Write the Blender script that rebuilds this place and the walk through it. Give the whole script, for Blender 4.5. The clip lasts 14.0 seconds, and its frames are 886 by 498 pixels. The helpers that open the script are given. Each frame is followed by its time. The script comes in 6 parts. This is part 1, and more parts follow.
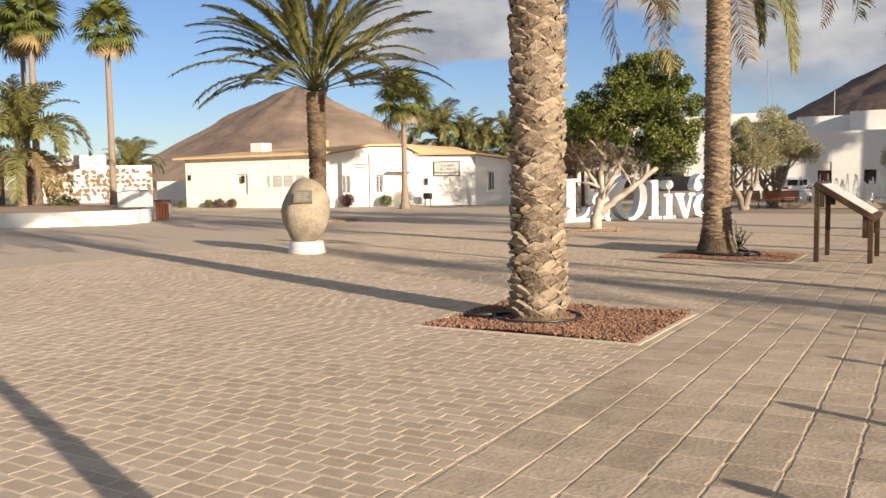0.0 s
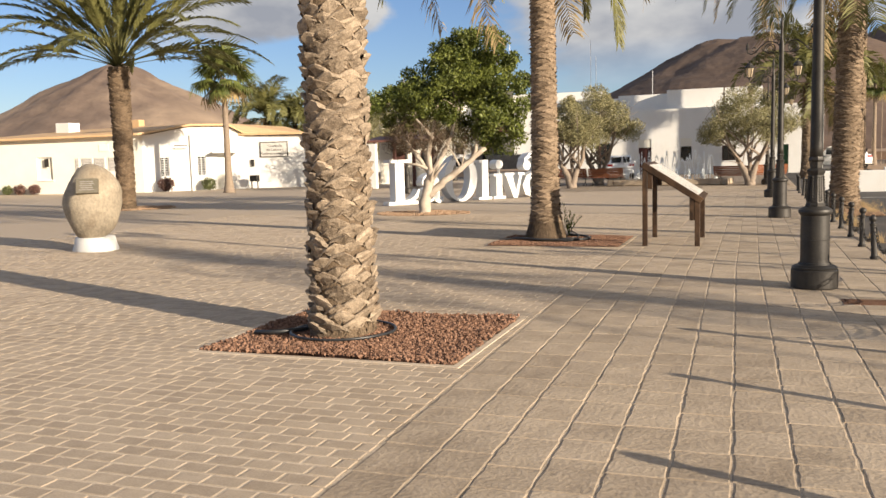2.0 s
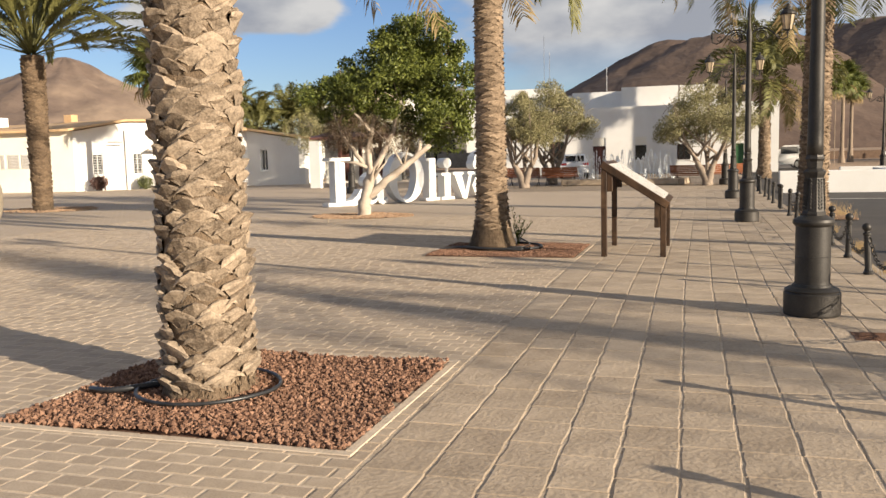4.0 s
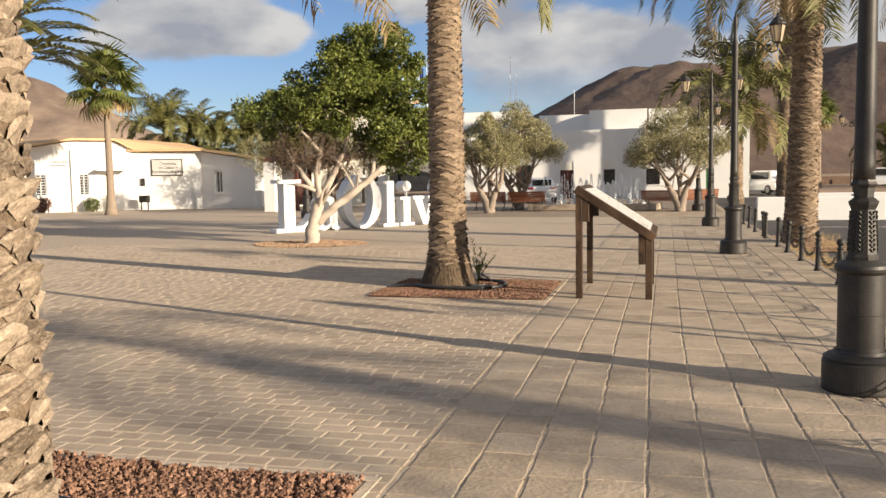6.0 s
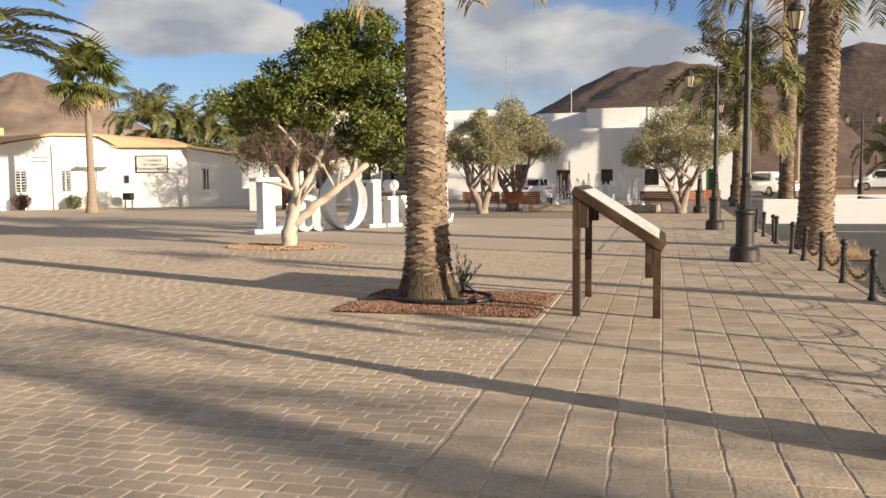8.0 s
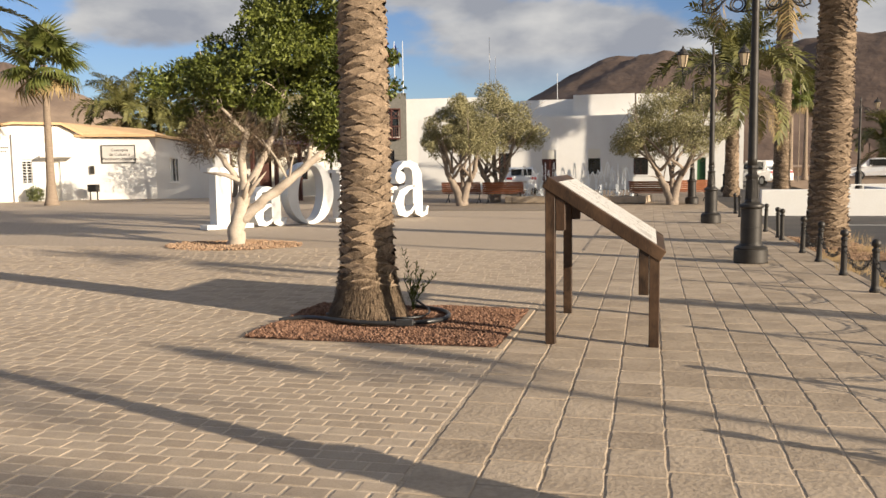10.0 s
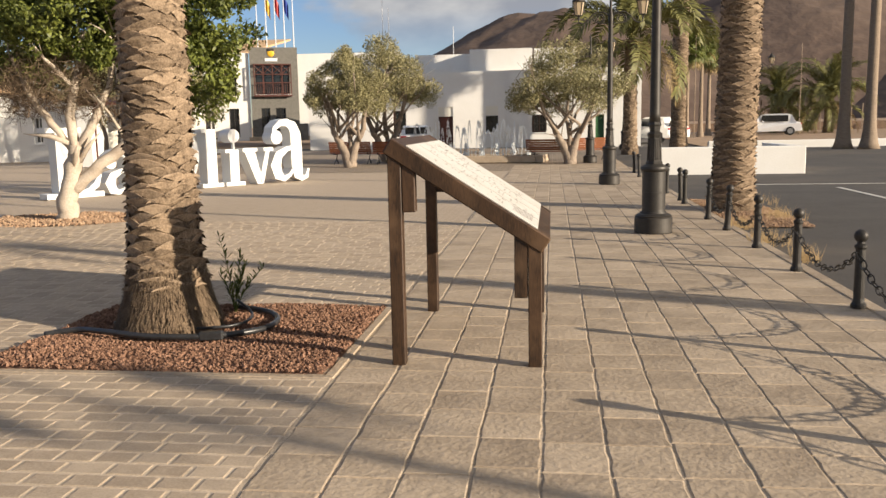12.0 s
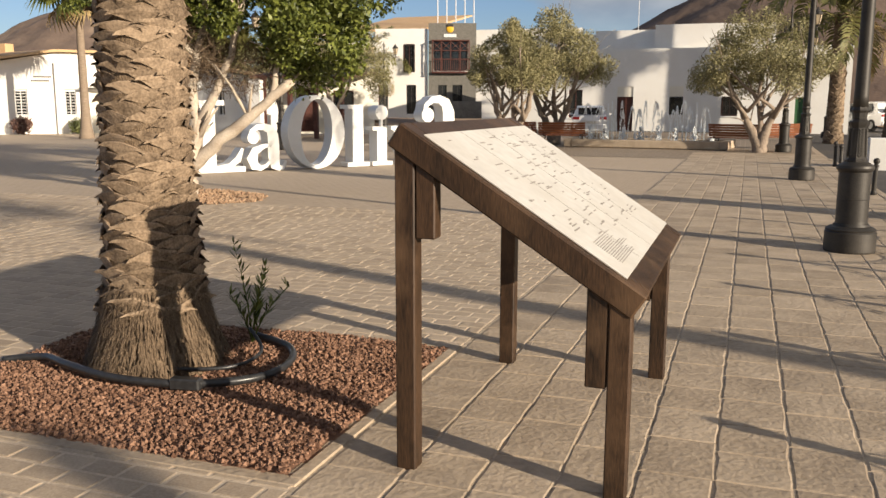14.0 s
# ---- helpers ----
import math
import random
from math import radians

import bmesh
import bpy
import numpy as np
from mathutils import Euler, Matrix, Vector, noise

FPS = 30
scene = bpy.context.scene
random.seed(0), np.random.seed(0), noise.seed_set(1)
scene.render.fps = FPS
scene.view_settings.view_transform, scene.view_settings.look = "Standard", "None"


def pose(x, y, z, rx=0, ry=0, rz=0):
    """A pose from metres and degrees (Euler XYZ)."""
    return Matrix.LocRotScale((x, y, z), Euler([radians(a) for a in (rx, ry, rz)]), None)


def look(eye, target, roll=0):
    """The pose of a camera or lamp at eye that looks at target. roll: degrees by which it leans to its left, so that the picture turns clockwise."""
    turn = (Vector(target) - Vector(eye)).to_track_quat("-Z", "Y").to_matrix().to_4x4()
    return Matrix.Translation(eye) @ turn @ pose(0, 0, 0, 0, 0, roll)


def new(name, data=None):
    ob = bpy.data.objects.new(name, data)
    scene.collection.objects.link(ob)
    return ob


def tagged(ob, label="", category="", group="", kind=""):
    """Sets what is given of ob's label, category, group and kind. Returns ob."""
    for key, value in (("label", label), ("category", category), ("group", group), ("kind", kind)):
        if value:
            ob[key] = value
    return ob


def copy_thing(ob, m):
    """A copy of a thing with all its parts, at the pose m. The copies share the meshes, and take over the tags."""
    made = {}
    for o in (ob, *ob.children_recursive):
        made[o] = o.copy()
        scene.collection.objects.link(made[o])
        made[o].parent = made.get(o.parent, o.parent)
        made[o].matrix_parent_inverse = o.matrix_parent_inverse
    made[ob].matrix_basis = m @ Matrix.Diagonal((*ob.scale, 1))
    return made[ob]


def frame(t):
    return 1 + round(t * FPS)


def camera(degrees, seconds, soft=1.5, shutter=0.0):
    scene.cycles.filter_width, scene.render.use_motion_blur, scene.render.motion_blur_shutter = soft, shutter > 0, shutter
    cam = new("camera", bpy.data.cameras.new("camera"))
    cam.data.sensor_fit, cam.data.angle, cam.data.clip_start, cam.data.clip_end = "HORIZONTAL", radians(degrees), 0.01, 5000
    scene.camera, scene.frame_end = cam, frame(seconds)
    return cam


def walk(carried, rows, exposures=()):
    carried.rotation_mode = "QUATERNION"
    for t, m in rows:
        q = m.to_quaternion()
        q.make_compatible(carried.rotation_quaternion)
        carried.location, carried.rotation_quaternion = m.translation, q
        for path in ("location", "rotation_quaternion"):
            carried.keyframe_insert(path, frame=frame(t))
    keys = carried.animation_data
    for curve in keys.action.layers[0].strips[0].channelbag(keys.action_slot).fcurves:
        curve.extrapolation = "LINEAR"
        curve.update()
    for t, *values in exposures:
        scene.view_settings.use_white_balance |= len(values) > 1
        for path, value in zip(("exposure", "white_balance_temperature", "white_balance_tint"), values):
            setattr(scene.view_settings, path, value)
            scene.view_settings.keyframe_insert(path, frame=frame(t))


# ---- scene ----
cam = camera(55.0, 14.0)
PATH = [
    (0, (1.955, -0.613, 1.588), (0.932, 1.098, 1.435), -0.9),
    (0.5, (1.78, -0.035, 1.602), (0.837, 1.722, 1.445), -0.9),
    (1, (1.683, 0.299, 1.629), (0.838, 2.104, 1.459), -1.2),
    (1.5, (1.618, 0.599, 1.659), (0.871, 2.444, 1.468), -1.3),
    (2, (1.606, 0.995, 1.678), (0.925, 2.863, 1.468), -1.6),
    (2.5, (1.55, 1.476, 1.668), (0.898, 3.354, 1.442), -1.4),
    (5, (1.062, 4.209, 1.647), (0.524, 6.126, 1.458), -1.4),
    (5.5, (0.97, 4.762, 1.627), (0.449, 6.685, 1.46), -1.1),
    (6, (0.912, 5.276, 1.639), (0.405, 7.204, 1.475), -1.0),
    (6.5, (0.84, 5.715, 1.635), (0.342, 7.645, 1.47), -1.0),
    (7, (0.779, 6.093, 1.627), (0.286, 8.024, 1.463), -1.0),
    (7.5, (0.718, 6.433, 1.629), (0.227, 8.365, 1.464), -0.8),
    (8, (0.743, 6.831, 1.627), (0.245, 8.761, 1.461), -0.6),
    (10.5, (0.642, 9.697, 1.607), (0.195, 11.636, 1.399), -0.9),
    (11, (0.662, 10.22, 1.608), (0.284, 12.17, 1.373), -0.9),
    (11.5, (0.691, 10.741, 1.597), (0.387, 12.7, 1.332), -1.1),
    (12, (0.801, 11.277, 1.601), (0.548, 13.24, 1.312), -1.1),
    (12.5, (0.891, 11.811, 1.6), (0.628, 13.769, 1.287), -1.0),
    (13, (0.981, 12.256, 1.586), (0.644, 14.2, 1.255), -1.0),
    (13.2, (1.03, 12.483, 1.588), (0.64, 14.415, 1.251), -1.0),
    (13.5, (1.093, 12.828, 1.583), (0.611, 14.738, 1.241), -0.7),
    (14, (1.128, 13.459, 1.592), (0.468, 15.317, 1.259), 0.1),
]
walk(cam, [(t, look(eye, target, roll)) for t, eye, target, roll in PATH], exposures=((0, 0.88), (8.0, 0.90), (10.5, 0.80), (12.5, 0.84), (13.6, 0.74), (14.0, 0.66)))

# ---- sun, sky, exposure ----
SUN_EL, SUN_AZ = radians(14.6), math.atan2(0.9304, -0.3665)   # azimuth from +y towards +x
world = bpy.data.worlds.new("sky")
scene.world = world
world.use_nodes = True


def build_sky():
    nt = world.node_tree
    nt.nodes.clear()
    N, L = nt.nodes.new, nt.links.new
    out, bg, sky = N("ShaderNodeOutputWorld"), N("ShaderNodeBackground"), N("ShaderNodeTexSky")
    sky.sky_type, sky.sun_disc = "NISHITA", False
    sky.sun_elevation, sky.sun_rotation = SUN_EL, SUN_AZ
    sky.air_density, sky.dust_density, sky.ozone_density = 1.0, 0.15, 2.0
    tc, mp = N("ShaderNodeTexCoord"), N("ShaderNodeMapping")
    mp.inputs["Scale"].default_value = (1.0, 1.0, 2.2)
    mp.inputs["Location"].default_value = (0.35, 0.62, 0.1)
    L(tc.outputs["Generated"], mp.inputs["Vector"])
    n1 = N("ShaderNodeTexNoise")
    n1.inputs["Scale"].default_value, n1.inputs["Detail"].default_value, n1.inputs["Roughness"].default_value = 3.6, 9, 0.52
    L(mp.outputs[0], n1.inputs["Vector"])
    n2 = N("ShaderNodeTexNoise")
    n2.inputs["Scale"].default_value, n2.inputs["Detail"].default_value = 7.0, 6
    L(mp.outputs[0], n2.inputs["Vector"])
    # thicker cloud bank towards +x
    sep = N("ShaderNodeSeparateXYZ")
    L(tc.outputs["Generated"], sep.inputs[0])
    bank = N("ShaderNodeMapRange")
    bank.inputs["From Min"].default_value, bank.inputs["From Max"].default_value = -0.46, -0.18
    bank.inputs["To Min"].default_value, bank.inputs["To Max"].default_value = -0.05, 0.13
    L(sep.outputs["X"], bank.inputs["Value"])
    add = N("ShaderNodeMath")
    L(n1.outputs["Fac"], add.inputs[0]), L(bank.outputs[0], add.inputs[1])
    puff = add
    for az, el, size in ((-30.5, 10.0, 0.13), (-26.0, 9.4, 0.08)):
        away, near, join = N("ShaderNodeVectorMath"), N("ShaderNodeMapRange"), N("ShaderNodeMath")
        squash, flat = N("ShaderNodeVectorMath"), Vector((1.0, 1.0, 2.4))
        squash.operation, squash.inputs[1].default_value = "MULTIPLY", flat
        L(tc.outputs["Generated"], squash.inputs[0])
        away.operation = "DISTANCE"
        d = Vector((math.sin(radians(az)) * math.cos(radians(el)), math.cos(radians(az)) * math.cos(radians(el)), math.sin(radians(el))))
        away.inputs[1].default_value = d * flat
        L(squash.outputs[0], away.inputs[0])
        near.inputs["From Min"].default_value, near.inputs["From Max"].default_value = size, size * 0.25
        near.inputs["To Min"].default_value, near.inputs["To Max"].default_value = 0.0, 0.24
        L(away.outputs["Value"], near.inputs["Value"])
        L(puff.outputs[0], join.inputs[0]), L(near.outputs[0], join.inputs[1])
        puff = join
    cover = N("ShaderNodeMapRange")
    cover.interpolation_type = "SMOOTHSTEP"
    cover.inputs["From Min"].default_value, cover.inputs["From Max"].default_value = 0.50, 0.60
    L(puff.outputs[0], cover.inputs["Value"])
    low = N("ShaderNodeMapRange")
    low.inputs["From Min"].default_value, low.inputs["From Max"].default_value = 0.07, 0.13
    L(sep.outputs["Z"], low.inputs["Value"])
    cov = N("ShaderNodeMath")
    cov.operation = "MULTIPLY"
    L(cover.outputs[0], cov.inputs[0]), L(low.outputs[0], cov.inputs[1])
    tone = N("ShaderNodeMix")
    tone.data_type = "RGBA"
    shade = N("ShaderNodeMapRange")
    shade.inputs["From Min"].default_value, shade.inputs["From Max"].default_value = 0.4, 0.62
    L(n2.outputs["Fac"], shade.inputs["Value"])
    L(shade.outputs[0], tone.inputs["Factor"])
    tone.inputs["A"].default_value, tone.inputs["B"].default_value = (3.6, 3.8, 4.3, 1), (6.8, 6.7, 6.6, 1)
    mix = N("ShaderNodeMix")
    mix.data_type = "RGBA"
    clear = N("ShaderNodeMix")
    clear.data_type, clear.blend_type = "RGBA", "MULTIPLY"
    clear.inputs["Factor"].default_value, clear.inputs["B"].default_value = 1.0, (0.92, 1.0, 1.30, 1)
    L(sky.outputs[0], clear.inputs["A"])
    L(cov.outputs[0], mix.inputs["Factor"]), L(clear.outputs["Result"], mix.inputs["A"]), L(tone.outputs["Result"], mix.inputs["B"])
    L(mix.outputs["Result"], bg.inputs["Color"])
    bg.inputs["Strength"].default_value = 0.053
    L(bg.outputs[0], out.inputs["Surface"])


build_sky()
sun = new("sun", bpy.data.lights.new("sun", "SUN"))
sun.data.energy, sun.data.angle, sun.data.color = 5.0, radians(0.55), (1.0, 0.855, 0.665)
sun.matrix_world = look((math.sin(SUN_AZ) * 60, math.cos(SUN_AZ) * 60, 60 * math.tan(SUN_EL)), (0, 0, 0))
scene.view_settings.exposure = 0.88


# ---- materials ----
def mat(name, c1, c2, scale=6.0, rough=0.8, bump=0.3, fine=60.0, metal=0.0, depth=0.01, rnd=0.0, island=0.0, mottled=0.5, dirt_shade=None, dirt_shade_scale=0.7, dirt_shade_amount=0.5, stretch=(1, 1, 1), spec=0.35, generated=False, trans=0.0):
    m = bpy.data.materials.new(name)
    m.use_nodes = True
    nt = m.node_tree
    N, L = nt.nodes.new, nt.links.new
    b = nt.nodes["Principled BSDF"]
    tc, mp = N("ShaderNodeTexCoord"), N("ShaderNodeMapping")
    mp.inputs["Scale"].default_value = stretch
    L(tc.outputs["Generated" if generated else "Object"], mp.inputs["Vector"])
    v = mp.outputs[0]
    if rnd:
        info, off = N("ShaderNodeObjectInfo"), N("ShaderNodeVectorMath")
        off.operation = "ADD"
        sc = N("ShaderNodeMath")
        sc.operation = "MULTIPLY"
        sc.inputs[1].default_value = 37.0
        L(info.outputs["Random"], sc.inputs[0]), L(v, off.inputs[0]), L(sc.outputs[0], off.inputs[1])
        v = off.outputs[0]
    coarse, grain = N("ShaderNodeTexNoise"), N("ShaderNodeTexNoise")
    coarse.inputs["Scale"].default_value, coarse.inputs["Detail"].default_value, coarse.inputs["Roughness"].default_value = scale, 5, 0.6
    grain.inputs["Scale"].default_value, grain.inputs["Detail"].default_value = fine, 4
    L(v, coarse.inputs["Vector"]), L(v, grain.inputs["Vector"])
    avg = N("ShaderNodeMix")
    avg.inputs["Factor"].default_value = mottled
    L(coarse.outputs["Fac"], avg.inputs["A"]), L(grain.outputs["Fac"], avg.inputs["B"])
    fac = avg.outputs["Result"]
    ramp = N("ShaderNodeMapRange")
    ramp.inputs["From Min"].default_value, ramp.inputs["From Max"].default_value = 0.32, 0.68
    L(fac, ramp.inputs["Value"])
    fac = ramp.outputs[0]
    if rnd or island:
        src = N("ShaderNodeNewGeometry") if island else N("ShaderNodeObjectInfo")
        o = src.outputs["Random Per Island"] if island else src.outputs["Random"]
        mr = N("ShaderNodeMapRange")
        k = island or rnd
        mr.inputs["To Min"].default_value, mr.inputs["To Max"].default_value = -k, k
        L(o, mr.inputs["Value"])
        s = N("ShaderNodeMath")
        L(fac, s.inputs[0]), L(mr.outputs[0], s.inputs[1])
        fac = s.outputs[0]
    mx = N("ShaderNodeMix")
    mx.data_type = "RGBA"
    mx.clamp_factor = True
    L(fac, mx.inputs["Factor"])
    mx.inputs["A"].default_value, mx.inputs["B"].default_value = (*c1, 1), (*c2, 1)
    col = mx.outputs["Result"]
    if dirt_shade:
        dn, dr, dm = N("ShaderNodeTexNoise"), N("ShaderNodeMapRange"), N("ShaderNodeMix")
        dn.inputs["Scale"].default_value, dn.inputs["Detail"].default_value = dirt_shade_scale, 6
        dr.inputs["From Min"].default_value, dr.inputs["From Max"].default_value, dr.inputs["To Max"].default_value = 0.5, 0.72, dirt_shade_amount
        dm.data_type = "RGBA"
        L(tc.outputs["Object"], dn.inputs["Vector"]), L(dn.outputs["Fac"], dr.inputs["Value"]), L(dr.outputs[0], dm.inputs["Factor"])
        L(col, dm.inputs["A"])
        dm.inputs["B"].default_value = (*dirt_shade, 1)
        col = dm.outputs["Result"]
    L(col, b.inputs["Base Color"])
    b.inputs["Roughness"].default_value, b.inputs["Metallic"].default_value = rough, metal
    b.inputs["Specular IOR Level"].default_value = spec
    if bump:
        bp = N("ShaderNodeBump")
        bp.inputs["Strength"].default_value, bp.inputs["Distance"].default_value = bump, depth
        L(avg.outputs["Result"], bp.inputs["Height"]), L(bp.outputs[0], b.inputs["Normal"])
    if trans:
        tr, ms = N("ShaderNodeBsdfTranslucent"), N("ShaderNodeMixShader")
        L(col, tr.inputs["Color"])
        ms.inputs["Fac"].default_value = trans
        L(b.outputs[0], ms.inputs[1]), L(tr.outputs[0], ms.inputs[2])
        L(ms.outputs[0], nt.nodes["Material Output"].inputs["Surface"])
    return m


BRICK = mat("paving_brick", (0.335, 0.262, 0.192), (0.51, 0.41, 0.305), 9, 0.82, 0.8, 90, depth=0.005, mottled=0.6, island=0.32, dirt_shade=(0.48, 0.39, 0.30), dirt_shade_scale=0.35, dirt_shade_amount=0.55)
BRICK1 = mat("paving_brick_loose", (0.335, 0.262, 0.192), (0.51, 0.41, 0.305), 9, 0.82, 0.8, 90, depth=0.005, mottled=0.6, rnd=0.32, dirt_shade=(0.48, 0.39, 0.30), dirt_shade_scale=0.35, dirt_shade_amount=0.3)
SLAB = mat("stone_slab", (0.30, 0.235, 0.17), (0.50, 0.40, 0.295), 3.5, 0.8, 1.0, 30, depth=0.015, island=0.30, mottled=0.4, dirt_shade=(0.47, 0.375, 0.28), dirt_shade_scale=0.5, dirt_shade_amount=0.5)
SLAB1 = mat("stone_slab_loose", (0.30, 0.235, 0.17), (0.50, 0.40, 0.295), 3.5, 0.8, 1.0, 30, depth=0.015, rnd=0.30, mottled=0.4, dirt_shade=(0.47, 0.375, 0.28), dirt_shade_scale=0.5, dirt_shade_amount=0.3)
# the dark patches paint the shade lying in the slab joints
MORTAR = mat("sandy_mortar", (0.30, 0.235, 0.17), (0.64, 0.52, 0.39), 7, 0.95, 0.8, 60, depth=0.008, dirt_shade=(0.13, 0.10, 0.07), dirt_shade_scale=1.6, dirt_shade_amount=0.6)
SAND = mat("pale_joint_sand", (0.44, 0.355, 0.265), (0.68, 0.56, 0.43), 7, 0.95, 0.8, 60, depth=0.008)
EARTH = mat("dry_earth", (0.24, 0.16, 0.10), (0.38, 0.27, 0.18), 0.4, 0.95, 0.6, 8, depth=0.03)
ASPHALT = mat("asphalt", (0.055, 0.05, 0.047), (0.10, 0.09, 0.082), 1.2, 0.85, 0.5, 150, depth=0.006, dirt_shade=(0.16, 0.13, 0.10), dirt_shade_scale=0.25)
LAVA = mat("red_lava_gravel", (0.11, 0.055, 0.034), (0.33, 0.19, 0.125), 30, 0.95, 0.5, 200, depth=0.004, island=0.5)
TAN_GRAVEL = mat("tan_gravel", (0.26, 0.16, 0.10), (0.45, 0.31, 0.2), 30, 0.95, 0.5, 200, depth=0.004, island=0.4)
BOOT = mat("palm_leaf_base", (0.10, 0.073, 0.05), (0.44, 0.345, 0.25), 14, 0.85, 0.7, 70, depth=0.006, island=0.28)
BOOT2 = mat("palm_leaf_base_brown", (0.09, 0.062, 0.04), (0.38, 0.28, 0.19), 14, 0.85, 0.7, 70, depth=0.006, island=0.25)
BOOT_DARK = mat("palm_leaf_base_dark", (0.075, 0.05, 0.032), (0.21, 0.145, 0.09), 14, 0.85, 0.7, 70, depth=0.006, island=0.25)
FIBRE = mat("palm_root_fibre", (0.05, 0.034, 0.022), (0.26, 0.185, 0.12), 20, 0.95, 1.0, 160, depth=0.012, stretch=(1, 1, 0.35))
SMOOTH_TRUNK = mat("fan_palm_bark", (0.17, 0.125, 0.09), (0.33, 0.26, 0.195), 5, 0.9, 0.7, 40, depth=0.01, stretch=(1, 1, 5))
FROND = mat("palm_frond_green", (0.065, 0.07, 0.022), (0.25, 0.235, 0.08), 4, 0.55, 0.1, 30, island=0.2, trans=0.25)
FROND_DRY = mat("palm_frond_dry", (0.20, 0.14, 0.06), (0.42, 0.31, 0.15), 4, 0.7, 0.1, 30, island=0.2, trans=0.2)
FAN_LEAF = mat("fan_leaf_green", (0.055, 0.075, 0.018), (0.20, 0.215, 0.055), 3, 0.5, 0.1, 30, island=0.2, trans=0.25)
FICUS = mat("ficus_leaf", (0.030, 0.046, 0.010), (0.20, 0.225, 0.045), 1.2, 0.5, 0.0, 20, island=0.35, trans=0.14)
OLIVE = mat("olive_leaf", (0.13, 0.12, 0.055), (0.42, 0.38, 0.20), 1.2, 0.6, 0.0, 20, island=0.35, trans=0.2)
TWIGS = mat("dry_twigs", (0.07, 0.05, 0.032), (0.18, 0.125, 0.08), 3, 0.9, 0.0, 30, island=0.3)
PALE_BARK = mat("pale_bark", (0.38, 0.31, 0.24), (0.60, 0.52, 0.43), 5, 0.85, 0.5, 40, depth=0.01, dirt_shade=(0.2, 0.14, 0.1), dirt_shade_scale=2.0, dirt_shade_amount=0.5)
OLIVE_BARK = mat("olive_bark", (0.16, 0.125, 0.095), (0.36, 0.29, 0.23), 6, 0.95, 0.9, 30, depth=0.02, stretch=(1, 1, 0.4))
WHITE = mat("whitewash", (0.70, 0.68, 0.645), (0.79, 0.78, 0.755), 0.9, 0.85, 0.35, 25, depth=0.01, dirt_shade=(0.62, 0.57, 0.5), dirt_shade_scale=0.35, dirt_shade_amount=0.25)
CREAM = mat("cream_wash", (0.72, 0.68, 0.585), (0.79, 0.76, 0.68), 0.9, 0.85, 0.35, 25, depth=0.01, dirt_shade=(0.6, 0.54, 0.42), dirt_shade_scale=0.35, dirt_shade_amount=0.3)
LETTER = mat("white_letter_paint", (0.66, 0.66, 0.65), (0.74, 0.74, 0.73), 2, 0.5, 0.15, 40, depth=0.004, dirt_shade=(0.6, 0.58, 0.55), dirt_shade_scale=1.2, dirt_shade_amount=0.3)
ROOF = mat("ochre_roof", (0.50, 0.31, 0.16), (0.62, 0.43, 0.25), 1.0, 0.85, 0.4, 20, depth=0.01)
IRON = mat("dark_grey_iron", (0.022, 0.020, 0.018), (0.055, 0.049, 0.043), 5, 0.52, 0.25, 80, depth=0.003, metal=0.35, spec=0.5, dirt_shade=(0.11, 0.095, 0.08), dirt_shade_scale=3.0, dirt_shade_amount=0.3)
WOOD = mat("dark_stained_wood", (0.012, 0.007, 0.004), (0.075, 0.040, 0.021), 2.2, 0.5, 0.5, 30, depth=0.004, stretch=(5, 5, 0.7), rnd=0.12, dirt_shade=(0.17, 0.10, 0.055), dirt_shade_scale=3.5, dirt_shade_amount=0.45)
BENCH_WOOD = mat("reddish_bench_wood", (0.16, 0.05, 0.022), (0.34, 0.13, 0.06), 3, 0.5, 0.3, 30, stretch=(1, 6, 6), rnd=0.15)
DOOR_WOOD = mat("dark_red_wood", (0.04, 0.013, 0.01), (0.11, 0.04, 0.03), 3, 0.55, 0.3, 30)
BOARD = mat("printed_panel", (0.47, 0.45, 0.42), (0.60, 0.58, 0.55), 3, 0.5, 0.05, 20, dirt_shade=(0.43, 0.385, 0.33), dirt_shade_scale=2.5, dirt_shade_amount=0.35, spec=0.4)
INK = mat("faded_ink", (0.20, 0.18, 0.165), (0.34, 0.31, 0.285), 10, 0.6, 0, 40)
PLATE = mat("bronze_plate", (0.13, 0.115, 0.085), (0.24, 0.21, 0.155), 8, 0.5, 0.2, 60, metal=0.5)
BOULDER = mat("brown_boulder", (0.21, 0.175, 0.13), (0.40, 0.335, 0.25), 2.2, 0.9, 0.9, 18, depth=0.02, dirt_shade=(0.17, 0.12, 0.075), dirt_shade_scale=1.6, dirt_shade_amount=0.6)
HOSE = mat("black_hose", (0.015, 0.015, 0.016), (0.04, 0.04, 0.042), 10, 0.35, 0.1, 60, spec=0.5)
GLASS = mat("dark_window_glass", (0.012, 0.013, 0.015), (0.02, 0.021, 0.023), 2, 0.08, 0, 10, spec=0.6)
LAMP_GLASS = mat("frosted_lantern_glass", (0.60, 0.48, 0.33), (0.70, 0.58, 0.42), 4, 0.35, 0.05, 30, trans=0.4)
DARKSTONE = mat("grey_stone_cladding", (0.10, 0.095, 0.085), (0.24, 0.225, 0.2), 2.0, 0.85, 0.6, 14, depth=0.02)
HILL = mat("volcanic_slope", (0.075, 0.05, 0.04), (0.14, 0.096, 0.072), 0.006, 0.95, 0.8, 0.06, depth=6.0, dirt_shade=(0.20, 0.145, 0.11), dirt_shade_scale=0.004, dirt_shade_amount=0.5)
